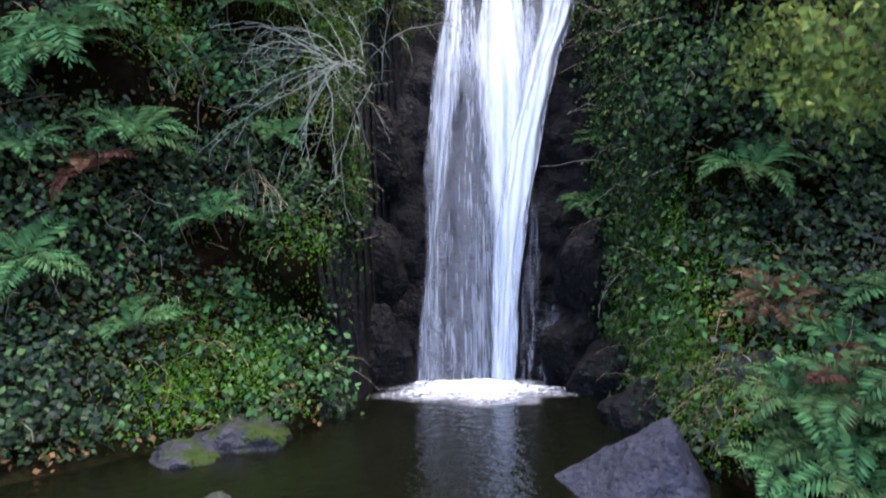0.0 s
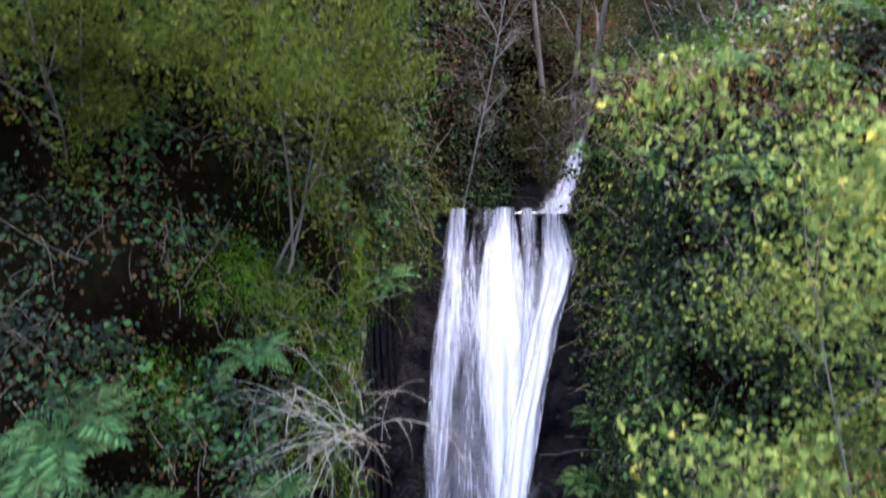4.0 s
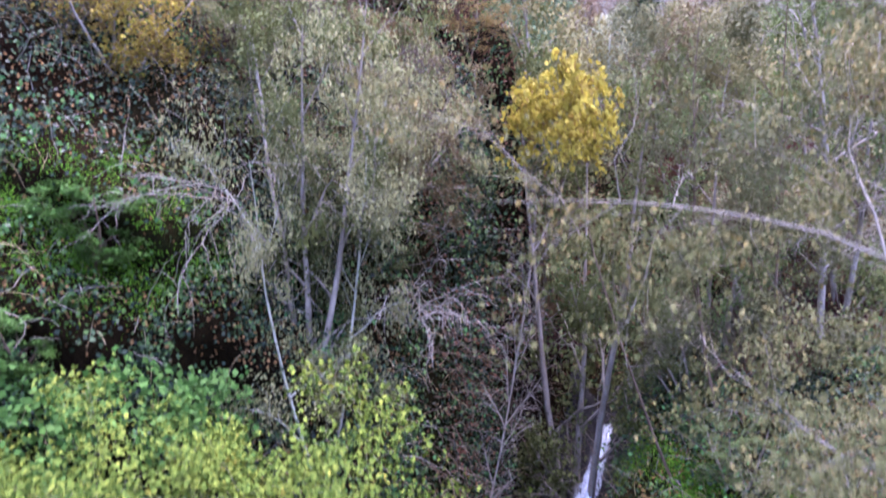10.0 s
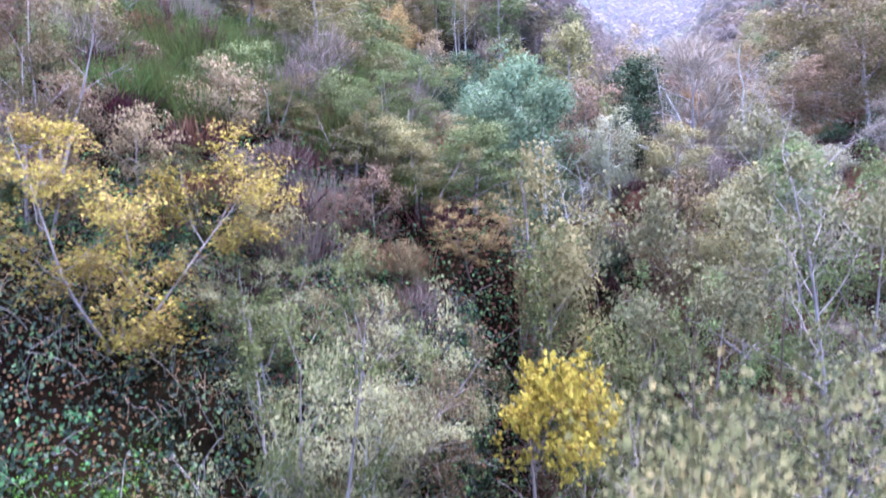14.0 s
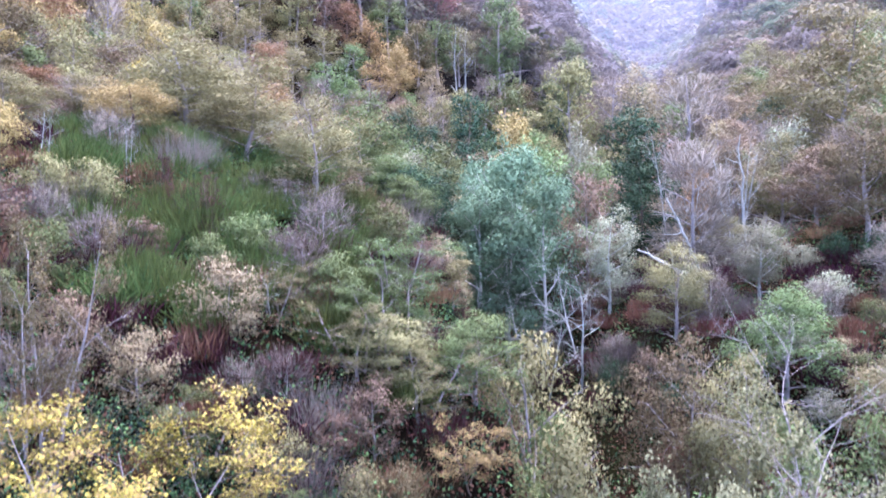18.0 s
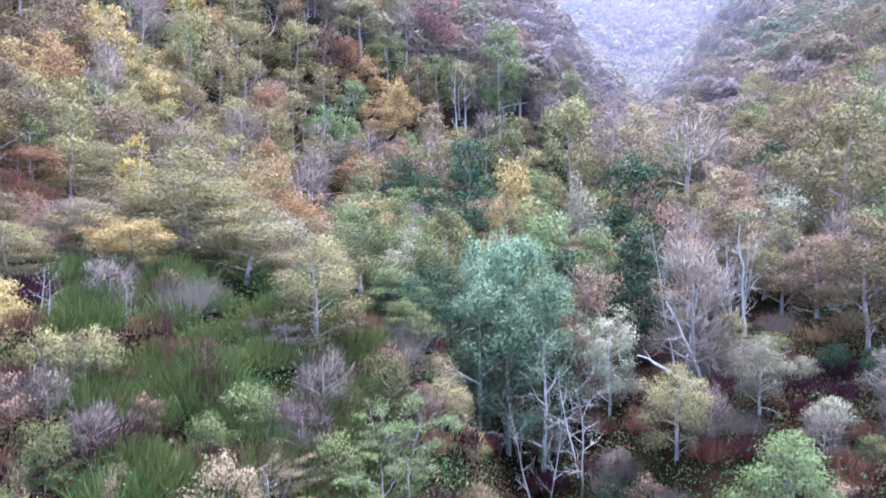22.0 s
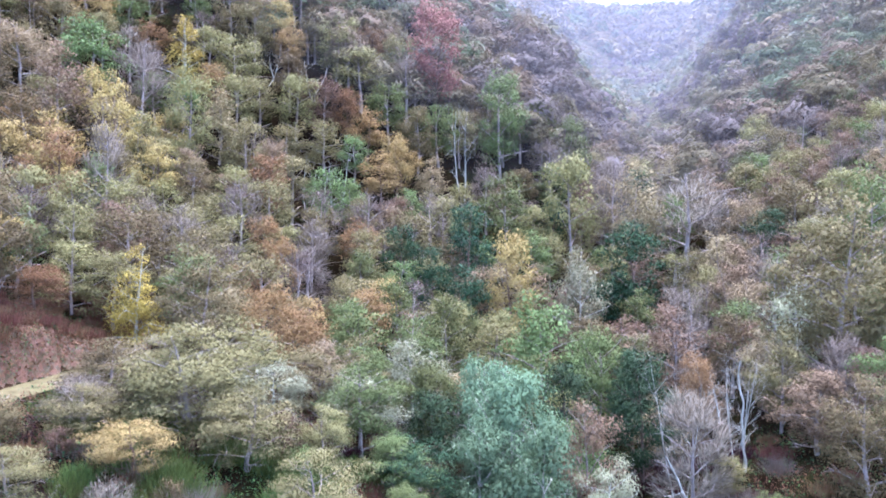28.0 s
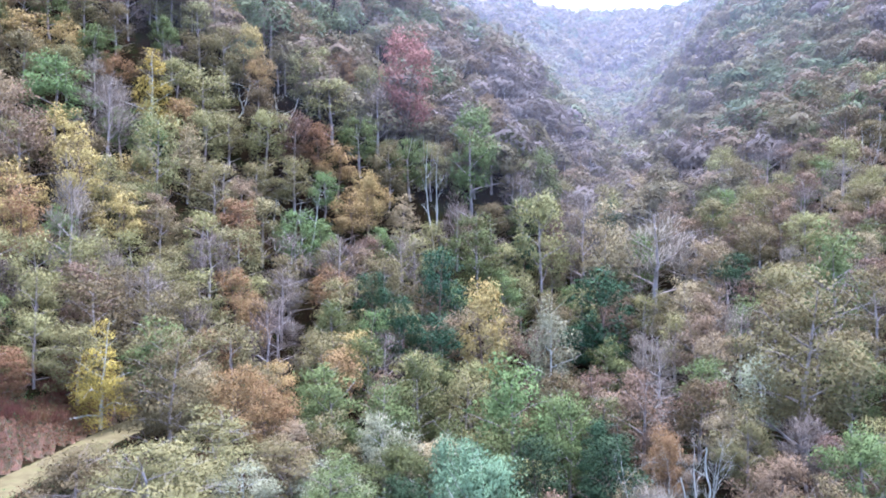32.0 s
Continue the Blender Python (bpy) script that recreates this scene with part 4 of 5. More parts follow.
def fall_sheet(parent, name, edges, seed, proud, body, nu=34, nv=90, rag=0.5, behind=None):
    """A curtain of falling water. edges: rows of (height, left x, right x); body: rows of (height, thickness of the water)."""
    rng = np.random.default_rng(seed)
    ph = rng.uniform(0, 6, 6)
    hs, ls, rs = (np.array(k) for k in zip(*edges[::-1]))
    bh, bt = (np.array(k) for k in zip(*body[::-1]))
    V, T = [], []
    for a in np.linspace(0, 1, nu):
        for b in np.linspace(0, 1, nv):
            z = hs[-1] + (hs[0] - hs[-1]) * b
            left, right = np.interp(z, hs, ls), np.interp(z, hs, rs)
            wander = 0.025 * math.sin(9 * b + ph[0] + 5 * a) + 0.012 * math.sin(31 * b + ph[4] + 11 * a)
            x = left + (right - left) * a + wander * min(1, 4 * b)
            y = (behind or fall_depth)(z) - proud
            y -= 0.05 * math.sin(9 * a + ph[1]) * math.sin(6 * b + ph[2]) + 0.03 * math.sin(23 * a + ph[3])
            V.append((x, y, z))
            edge = min(1.0, 1.15 * math.sin(math.pi * a) ** 0.9)
            T.append(np.interp(z, bh, bt) - rag * (1 - edge) + 0.07 * math.sin(13 * a + ph[5]) * math.sin(4 * b + ph[2]))
    ob = mesh_object(name, V, grid_faces(nu, nv), FALLING, parent, smooth=True)
    layer = ob.data.color_attributes.new("thick", "FLOAT_COLOR", "POINT")
    layer.data.foreach_set("color", np.repeat(np.clip(np.array(T, np.float32), 0, 1), 4))
    return ob


fall_depth = table((0, 10.12), (1, 10.3), (2.5, 10.55), (4.5, 11.0), (5.7, 11.4), (6.2, 11.62), (6.78, 11.78))
chute_depth = table((6.7, 14.0), (8.0, 14.9), (9.5, 16.3))


def waterfall():
    root = tagged(new("waterfall"), "tall white waterfall plunging down black rock into the pool", "waterfall")
    veil = ((6.80, 0.06, 1.98), (6.0, 0.0, 1.95), (4.9, -0.12, 1.7), (3.5, -0.24, 1.35), (2.2, -0.30, 1.12), (0.0, -0.44, 1.05))
    fall_sheet(root, "veil", veil, 1, 0.10, ((6.80, 0.2), (6.2, 0.26), (5.6, 0.4), (4.5, 0.44), (3, 0.42), (1.5, 0.44), (0, 0.46)), nu=60)
    fall_sheet(root, "stream", ((6.81, 0.07, 0.44), (6.15, 0.0, 0.42), (4.9, -0.14, 0.34), (3.5, -0.24, 0.16), (2.2, -0.31, 0.04), (0, -0.44, -0.02)), 3, 0.2, ((6.8, 0.55), (6.15, 0.66), (5.5, 0.74), (3.4, 0.64), (1.5, 0.5), (0, 0.46)))
    fall_sheet(root, "stream", ((6.80, 0.50, 0.62), (6.0, 0.34, 0.60), (5.0, 0.22, 0.62), (4.2, 0.12, 0.5)), 13, 0.17, ((6.8, 0.15), (6.0, 0.45), (5.0, 0.6), (4.3, 0.2)), nv=50)
    fall_sheet(root, "stream", ((6.82, 0.86, 1.20), (6.0, 0.62, 1.26), (4.9, 0.52, 1.30), (3.5, 0.62, 1.22), (2.2, 0.68, 1.05), (0, 0.70, 0.98)), 2, 0.26, ((6.8, 0.62), (6.2, 0.9), (5, 0.95), (3, 0.9), (0, 0.86)))
    fall_sheet(root, "stream", ((6.81, 1.24, 1.55), (6.0, 1.24, 1.58), (5.0, 1.2, 1.5), (4.0, 1.05, 1.4), (2.0, 0.9, 1.1)), 9, 0.22, ((6.8, 0.5), (6.0, 0.55), (5.0, 0.7), (3, 0.8), (2.0, 0.4)))
    fall_sheet(root, "stream", ((6.80, 1.60, 1.96), (6.35, 1.6, 2.08), (6.0, 1.58, 2.2), (5.4, 1.45, 2.02), (4.9, 1.32, 1.80), (3.5, 1.0, 1.44), (2.2, 0.80, 1.22), (1.0, 0.72, 1.10), (0, 0.68, 1.04)), 5, 0.3, ((6.8, 0.5), (6.1, 0.8), (5, 0.95), (2.5, 1.0), (0, 0.84)))
    fall_sheet(root, "trickle", ((3.0, 1.3, 1.5), (1.0, 1.14, 1.4), (0, 1.08, 1.36)), 21, 0.14, ((3.0, 0.15), (2.0, 0.28), (0, 0.3)), rag=0.1)
    fall_sheet(root, "trickle", ((1.1, 1.4, 1.75), (0, 1.36, 1.74)), 22, 0.22, ((1.1, 0.1), (0.8, 0.3), (0, 0.28)), nv=40, rag=0.1)
    up = tagged(new("upper_waterfall"), "narrow upper waterfall sliding down a dark rock chute", "waterfall")
    fall_sheet(up, "stream", ((9.35, 3.42, 3.78), (8.5, 2.9, 3.4), (7.9, 2.45, 3.02), (7.4, 2.22, 2.78), (6.78, 1.7, 2.6)), 4, 0.36, ((9.4, 0.6), (8.5, 0.7), (6.8, 0.68)), behind=chute_depth)
    fall_sheet(up, "stream", ((9.3, 3.46, 3.76), (8.5, 3.0, 3.34), (7.9, 2.52, 2.95), (7.4, 2.3, 2.72), (6.78, 1.9, 2.55)), 6, 0.44, ((9.3, 0.6), (8.5, 0.65), (6.8, 0.7)), behind=chute_depth)


def foam(x, y, wide, deep, z, seed, label):
    """A ragged sheet of foam, thick in the middle and thinning outwards."""
    nu, nv = 48, 20
    V, T = [], []
    rng = np.random.default_rng(seed)
    for i in range(nu):
        a = 2 * math.pi * i / (nu - 1)
        edge = 1 + 0.12 * math.sin(5 * a + seed) + 0.08 * math.sin(11 * a)
        for j in range(nv):
            r = j / (nv - 1)
            bump_up = 0.16 * max(0, 1 - r) ** 1.4 * (0.4 + 0.6 * rng.uniform())
            V.append((x + math.cos(a) * wide * r * edge, y + math.sin(a) * deep * r * edge, z + 0.006 + bump_up))
            T.append(max(0.0, 1 - r ** 1.2))
    ob = mesh_object("foam", V, grid_faces(nu, nv)[:, ::-1], FOAM, smooth=True)
    layer = ob.data.color_attributes.new("thick", "FLOAT_COLOR", "POINT")
    layer.data.foreach_set("color", np.repeat(np.array(T, np.float32), 4))
    return tagged(ob, label, "foam", kind="structure")


waterfall()
foam(0.42, 9.35, 1.35, 0.95, POOL, 2, "white foam where the fall strikes the pool")
foam(1.65, 13.85, 0.85, 0.3, 6.75, 5, "white foam below the upper fall")


def upper_water():
    V = [(x, y, 6.70 + 0.02 * math.sin(4 * x + 3 * y)) for x in np.linspace(-0.1, 3.0, 12) for y in np.linspace(11.7, 14.6, 12)]
    ob = mesh_object("stream_water", V, grid_faces(12, 12), POOL_WATER, smooth=True)
    tagged(ob, "dark stream water above the lip", "water", kind="structure")


upper_water()


def rock_face():
    """Wet black rock behind and beside the fall."""
    nu, nv = 90, 120
    V = []
    for i in range(nu):
        for j in range(nv):
            u, s = i / (nu - 1), j / (nv - 1)
            x = -1.5 + 4.5 * u
            z = -0.5 + 7.25 * s
            y = float(fall_depth(z)) + 0.22
            e = abs(x - 1.0)
            y -= 0.42 * max(0, e - 1.15) * (1 - 0.6 * s)
            p = Vector((x * 1.1, y * 0.8, z * 0.9))
            y -= 0.16 * noise.fractal(p, 0.9, 2.1, 5) + 0.07 * noise.fractal(p * 4, 0.9, 2.1, 3)
            V.append((x, y, z))
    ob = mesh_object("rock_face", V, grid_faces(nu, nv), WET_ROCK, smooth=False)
    tagged(ob, "wet black rock wall behind the waterfall", "rock face", kind="structure")


rock_face()


def boulder(x, y, z, size, seed, mat, label, flat=0.7, peak=0.0):
    rng = np.random.default_rng(seed)
    bm = bmesh.new()
    bmesh.ops.create_icosphere(bm, subdivisions=4, radius=1)
    off = Vector(rng.uniform(-50, 50, 3))
    for v in bm.verts:
        d = v.co.copy()
        k = 1 + 0.30 * noise.noise(d * 1.1 + off) + 0.13 * noise.noise(d * 2.7 + off) + 0.05 * noise.noise(d * 7 + off)
        plane = max(abs(d.x * 0.8 + d.z * 0.5), abs(d.y), abs(d.z * 0.9 - d.x * 0.3))
        k *= 0.72 + 0.28 / max(plane, 0.55)
        v.co = d * k
        v.co.z += peak * max(0, d.z) ** 2
        v.co.x, v.co.y = v.co.x * (1 - 0.9 * peak * max(0, d.z)), v.co.y * (1 - 0.9 * peak * max(0, d.z))
        v.co = Vector((v.co.x * size[0], v.co.y * size[1], v.co.z * size[2]))
    me = bpy.data.meshes.new("boulder")
    bm.to_mesh(me)
    bm.free()
    me.materials.append(mat)
    ob = new("boulder", me)
    ob.matrix_basis = pose(x, y, z, 0, 0, rng.uniform(0, 60))
    return tagged(ob, label, "rock")


def crag(x, y, z, planes, mat, label):
    """A split boulder: flat cleavage faces with worn edges. planes: (normal, distance from the middle)."""
    bm = bmesh.new()
    bmesh.ops.create_icosphere(bm, subdivisions=5, radius=1)
    cuts = [(Vector(k).normalized(), h) for k, h in planes]
    for v in bm.verts:
        d = v.co.normalized()
        reach = sorted(h / max(k.dot(d), 0.05) for k, h in cuts)
        r = reach[0] - 0.05 * math.exp(-(reach[1] - reach[0]) / 0.06)
        r = min(r, 1.1)
        r *= 1 + 0.035 * noise.fractal(d * 3.1, 0.8, 2.1, 4) + 0.02 * noise.noise(Vector((d.x * 2, d.y * 2, d.z * 14 + d.x * 9)))
        v.co = d * r
    me = bpy.data.meshes.new("boulder")
    bm.to_mesh(me)
    bm.free()
    me.materials.append(mat)
    ob = new("boulder", me)
    ob.location = (x, y, z)
    return tagged(ob, label, "rock")


crag(1.62, 5.35, 0.0, (((-0.62, -0.15, 0.77), 0.36), ((0.84, -0.30, 0.44), 0.37), ((-0.12, -0.86, 0.42), 0.42), ((0.45, -0.75, 0.40), 0.42), ((0.1, 0.85, 0.4), 0.42), ((0, 0, -1), 0.5)),
     SLATE, "pointed slate-grey boulder at the edge of the pool")
boulder(-1.95, 6.85, 0.0, (0.40, 0.36, 0.24), 4, GREY_ROCK, "mossy rounded rock at the edge of the pool")
boulder(-2.35, 6.35, -0.05, (0.32, 0.3, 0.17), 5, GREY_ROCK, "low grey stone with dead leaves on the bank")
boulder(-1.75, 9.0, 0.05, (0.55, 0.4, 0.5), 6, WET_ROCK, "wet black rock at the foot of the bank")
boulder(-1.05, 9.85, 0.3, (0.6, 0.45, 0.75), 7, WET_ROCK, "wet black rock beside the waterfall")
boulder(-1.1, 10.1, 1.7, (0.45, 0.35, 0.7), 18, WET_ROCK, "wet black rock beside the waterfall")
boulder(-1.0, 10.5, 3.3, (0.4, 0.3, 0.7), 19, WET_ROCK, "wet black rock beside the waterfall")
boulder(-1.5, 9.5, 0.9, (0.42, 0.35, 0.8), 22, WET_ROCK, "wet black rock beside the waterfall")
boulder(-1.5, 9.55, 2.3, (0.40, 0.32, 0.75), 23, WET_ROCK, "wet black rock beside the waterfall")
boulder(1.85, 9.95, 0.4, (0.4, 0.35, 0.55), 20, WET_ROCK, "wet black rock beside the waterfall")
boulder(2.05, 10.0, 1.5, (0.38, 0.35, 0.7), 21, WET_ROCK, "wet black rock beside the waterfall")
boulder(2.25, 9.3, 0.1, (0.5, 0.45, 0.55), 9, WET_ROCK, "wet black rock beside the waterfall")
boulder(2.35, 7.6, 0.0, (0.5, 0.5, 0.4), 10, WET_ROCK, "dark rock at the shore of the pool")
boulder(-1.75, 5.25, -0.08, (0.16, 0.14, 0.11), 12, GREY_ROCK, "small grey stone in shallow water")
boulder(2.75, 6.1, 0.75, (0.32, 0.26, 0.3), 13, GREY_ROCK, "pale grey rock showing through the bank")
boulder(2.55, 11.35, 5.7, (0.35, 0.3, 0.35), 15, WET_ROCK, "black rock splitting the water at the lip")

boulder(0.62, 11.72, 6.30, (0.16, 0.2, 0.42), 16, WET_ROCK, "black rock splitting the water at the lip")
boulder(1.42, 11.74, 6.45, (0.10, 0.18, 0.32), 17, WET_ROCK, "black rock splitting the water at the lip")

# ---------------------------------------------------------------- cover of the banks
FC = GV[GF].mean(1)
_e1, _e2 = GV[GF[:, 1]] - GV[GF[:, 0]], GV[GF[:, 3]] - GV[GF[:, 0]]
_n = np.cross(_e1, _e2)
FA = np.linalg.norm(_n, axis=1)
FN = unit(_n)
FN = FN * np.where(FN[:, 2:3] < 0, -1, 1)
NEARBANK = (FC[:, 1] > 4.5) & (FC[:, 1] < 15) & (np.abs(FC[:, 0]) < 0.68 * FC[:, 1] + 0.6) & (FC[:, 2] > 0.05)
_side = FC[:, 0] - stream_x(FC[:, 1])
FALLS = ((_side > -1.05) & (_side < 1.45) & (FC[:, 1] < 17.2) & (FC[:, 1] > 8)) | ((FC[:, 0] > -1.25) & (FC[:, 0] < 2.5) & (FC[:, 1] > 8) & (FC[:, 1] < 11.6) & (FC[:, 2] < 6.3))

FALLS |= (_side > 0) & (_side < 1.75) & (FC[:, 1] > 11.6) & (FC[:, 1] < 14)
FALLS |= (FC[:, 0] > -1.15 - 1.1 * np.clip(1 - FC[:, 2] / 1.6, 0, 1)) & (FC[:, 0] < 2.2) & (FC[:, 1] > 8.3) & (FC[:, 1] < 11.6) & (FC[:, 2] < 1.3)
HOLLOW = (FC[:, 0] > -0.9) & (FC[:, 0] < 3.2) & (FC[:, 1] > 11.5) & (FC[:, 1] < 17.5) & (FC[:, 2] < 13.4)


def wave(p, k, seed):
    """A smooth patchy value from 0 to 1 over places."""
    r = np.random.default_rng(seed)
    out = np.zeros(len(p))
    for i in range(6):
        w = r.normal(size=3) * k * (1 + 0.5 * i)
        out += np.sin(p @ w + r.uniform(0, 6)) / (1 + 0.5 * i)
    return np.clip(0.5 + 0.28 * out, 0, 1)


def cover_points(rng, n, weight, lift):
    p = FA * weight
    pick = rng.choice(len(FA), n, p=p / p.sum())
    q = GV[GF[pick]]
    a, b = rng.uniform(size=(n, 1)), rng.uniform(size=(n, 1))
    at = (q[:, 0] * (1 - a) + q[:, 1] * a) * (1 - b) + (q[:, 3] * (1 - a) + q[:, 2] * a) * b
    return at + FN[pick] * rng.uniform(0, 1, (n, 1)) * lift, FN[pick]


def cover(name, leaf, n, size, weight, lift, label, seed, narrow=0.75, up=1.2, hang=0.6, folded=False):
    rng = np.random.default_rng(seed)
    at, nr = cover_points(rng, n, weight, lift)
    # gather the leaves into tufts
    at = at + 0.07 * np.sin(at[:, [1, 2, 0]] * 9 + seed) + 0.05 * rng.normal(size=at.shape)
    v, f = leaf_arrays(rng, at, size, up=up, narrow=narrow, facing=nr, hang=hang, folded=folded)
    ob = mesh_object(name, v, f, LEAF[leaf])
    return tagged(ob, label, "plants", kind="stuff")


low = np.where(NEARBANK & ~FALLS, np.where(HOLLOW, 0.35, 1.0), 0.0)
PATCHES = [(-2.4, 0.7, 0.7), (-1.5, 1.7, 0.55), (-1.2, 3.3, 0.6), (-0.6, 5.2, 0.55), (-0.7, 6.2, 0.5), (2.2, 3.8, 0.55), (2.3, 2.1, 0.6), (2.5, 0.8, 0.6), (-3.2, 4.4, 0.5),
           (4.0, 9.3, 0.5), (5.4, 9.0, 0.4), (-1.3, 4.7, 0.6), (-0.9, 5.5, 0.5), (-1.9, 5.2, 0.4), (-4.2, 13.2, 0.6), (-5.6, 13.6, 0.8), (-2.6, 5.6, 0.5)]
moss = np.zeros(len(FC))
for px, pz, pr in PATCHES:
    moss += np.exp(-(((FC[:, 0] - px) ** 2 + (FC[:, 2] - pz) ** 2) / pr ** 2))
cover("ivy", "ivy", 130000, 0.075, low / (1 + 3 * moss) * (0.4 + wave(FC, 0.9, 1) ** 1.6) * np.where((FC[:, 0] > 2.4) & (FC[:, 2] > 7.6), 0.35, 1) * np.where((FC[:, 0] < 0) & (FC[:, 2] > 5.4), 0.35, 1), 0.42, "dark glossy ivy covering the ravine walls", 21, folded=False)
cover("bramble_leaves", "fern", 18000, 0.075, low * wave(FC, 1.1, 2) ** 3 * np.clip(0.3 + FC[:, 2] / 6, 0, 1) * np.where(FC[:, 2] > 7.6, 0.35, 1), 0.55, "green bramble leaves over the banks", 22)
cover("broad_leaves", "fern", 8000, 0.10, low * wave(FC, 1.3, 9) ** 4 * np.where(FC[:, 2] > 7.6, 0.3, 1), 0.5, "broad green leaves among the ivy", 26, narrow=0.6)
cover("dead_leaves", "litter", 28000, 0.065, low * (0.1 + wave(FC, 0.8, 3) ** 2) * np.where((FC[:, 0] > 2.4) & (FC[:, 2] > 7.6), 2.5, 1) * np.where((FC[:, 2] < 0.45) & (FC[:, 0] < 0), 5, 1), 0.16, "brown dead leaves caught on the banks", 23)
cover("moss", "moss", 110000, 0.036, low * moss * (0.3 + wave(FC, 2.0, 4)), 0.26, "bright green moss cushions on wet rock", 24, narrow=0.5, up=0.8)

RIGHT_BANK = (FC[:, 0] > 2.2) & (FC[:, 2] > 4.0) & (FC[:, 2] < 7.8)
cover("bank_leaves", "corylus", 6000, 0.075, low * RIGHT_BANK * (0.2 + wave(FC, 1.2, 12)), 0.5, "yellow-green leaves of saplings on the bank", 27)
LEFT_BANK = (FC[:, 0] < -3.0) & (FC[:, 2] > 8.2) & (FC[:, 2] < 11.6)
cover("laurel_leaves", "laurel", 9000, 0.11, low * LEFT_BANK * (0.2 + wave(FC, 1.0, 13)), 0.7, "bright green laurel leaves on the bank", 28)


def bank_y(x, z):
    """How far up the valley the bank stands at that height."""
    ys = np.arange(4.6, 18, 0.04)
    h = land(np.full(len(ys), x), ys)
    over = np.nonzero(h >= z)[0]
    return float(ys[over[0]]) if len(over) else 12.0


# Ferns: a crown of arching fronds.


def frond_mesh(rng, length, pinnae=15):
    s = np.linspace(0, 1, pinnae + 3)
    x = length * (s - 0.12 * s ** 2)
    z = length * (0.62 * s - 0.75 * s ** 2.2)
    y = length * 0.05 * np.sin(s * 3 + rng.uniform(0, 6))
    rach = np.stack([x, y, z], 1)
    tv, tf = tubes([(rach, length * 0.008, length * 0.002, 2)])
    V, F, base = [tv], [tf], len(tv)
    d = unit(np.gradient(rach, axis=0))
    for i in range(2, len(s)):
        ln = length * 0.24 * math.sin(math.pi * min(1, 0.16 + 0.86 * s[i])) ** 0.8 + 0.01
        for sd in (-1, 1):
            out = unit(np.array([0, sd, -0.12]) + 0.35 * d[i] + rng.normal(size=3) * 0.06)
            w = length * 0.028
            p = rach[i]
            V.append(np.array([p - d[i] * w * 0.7, p + out * ln * 0.5 + d[i] * w * 0.2 - d[i] * w, p + out * ln + d[i] * w, p + out * ln * 0.45 + d[i] * w * 1.2]))
            F.append(np.array([[0, 1, 2, 3]]) + base)
            base += 4
    return np.concatenate(V), np.concatenate(F)


FRONDS = {}
for tone in ("fern", "bracken"):
    FRONDS[tone] = []
    for k in range(4):
        v, f = frond_mesh(np.random.default_rng(60 + k), 0.62)
        ob = mesh_object("frond_pattern", v, f, LEAF[tone])
        FRONDS[tone].append(ob.data)
        bpy.data.objects.remove(ob)
frond_luck = random.Random(3)


def fern(x, z, size=1.0, tone="fern", y=None):
    y = bank_y(x, z) if y is None else y
    size *= 1.3
    root = tagged(new("fern"), "green fern with arching fronds on the bank" if tone == "fern" else "withered brown fern on the bank", "fern", "ferns of the ravine")
    root.matrix_basis = pose(x, y - 0.5, z, 28, 0, frond_luck.uniform(-25, 25)) @ Matrix.Diagonal((size, size, size, 1))
    for i in range(frond_luck.randint(7, 10)):
        ob = new("frond", frond_luck.choice(FRONDS[tone]))
        ob.parent = root
        k = frond_luck.uniform(0.75, 1.1)
        ob.matrix_basis = pose(0, 0, 0, frond_luck.uniform(-12, 12), frond_luck.uniform(-30, 8), i * 43 + frond_luck.uniform(-14, 14)) @ Matrix.Diagonal((k, k, k, 1))
    return root


for x, z, size in ((3.0, 0.75, 0.75), (3.5, 0.9, 0.8), (3.3, 0.45, 0.7), (2.75, 0.45, 0.6), (3.8, 1.5, 0.8), (2.6, 1.7, 0.8), (3.1, 2.7, 0.9), (2.2, 2.6, 0.8), (2.4, 3.5, 0.7), (3.4, 3.4, 0.8),
                   (-3.9, 4.2, 1.2), (-4.3, 3.7, 1.2), (-2.2, 4.8, 0.9), (-4.8, 2.8, 1.0), (-3.3, 3.1, 0.9),
                   (-4.0, 1.8, 0.9), (-3.1, 1.1, 0.8), (-2.5, 2.2, 0.8), (-1.9, 3.2, 0.7), (-0.9, 5.6, 0.8), (-1.1, 6.4, 0.7)):
    fern(x, z, size)
for x, y, z, size in ((2.7, 5.3, 0.75, 0.8), (3.1, 5.2, 0.5, 0.9), (2.45, 5.0, 0.25, 0.7), (3.3, 5.6, 1.0, 0.8), (2.95, 4.9, 0.2, 0.8), (-3.95, 7.1, 3.9, 1.0), (-4.2, 7.0, 2.9, 0.8)):
    fern(x, z, size, y=y + 0.5)
for x, z, size in ((3.5, 8.3, 0.7), (4.3, 8.1, 0.7), (2.9, 7.2, 0.8), (3.4, 7.0, 0.7), (4.9, 8.8, 0.7), (-4.4, 9.4, 1.0), (2.4, 7.6, 0.8)):
    fern(x, z, size)
for x, z, size in ((-3.6, 2.7, 0.8), (3.1, 0.85, 0.8), (2.9, 1.4, 0.7), (3.9, 3.9, 0.9), (-5.2, 9.8, 0.9), (4.4, 7.6, 0.8)):
    fern(x, z, size, "bracken")


# Dry stems, hanging vines and twig brush.


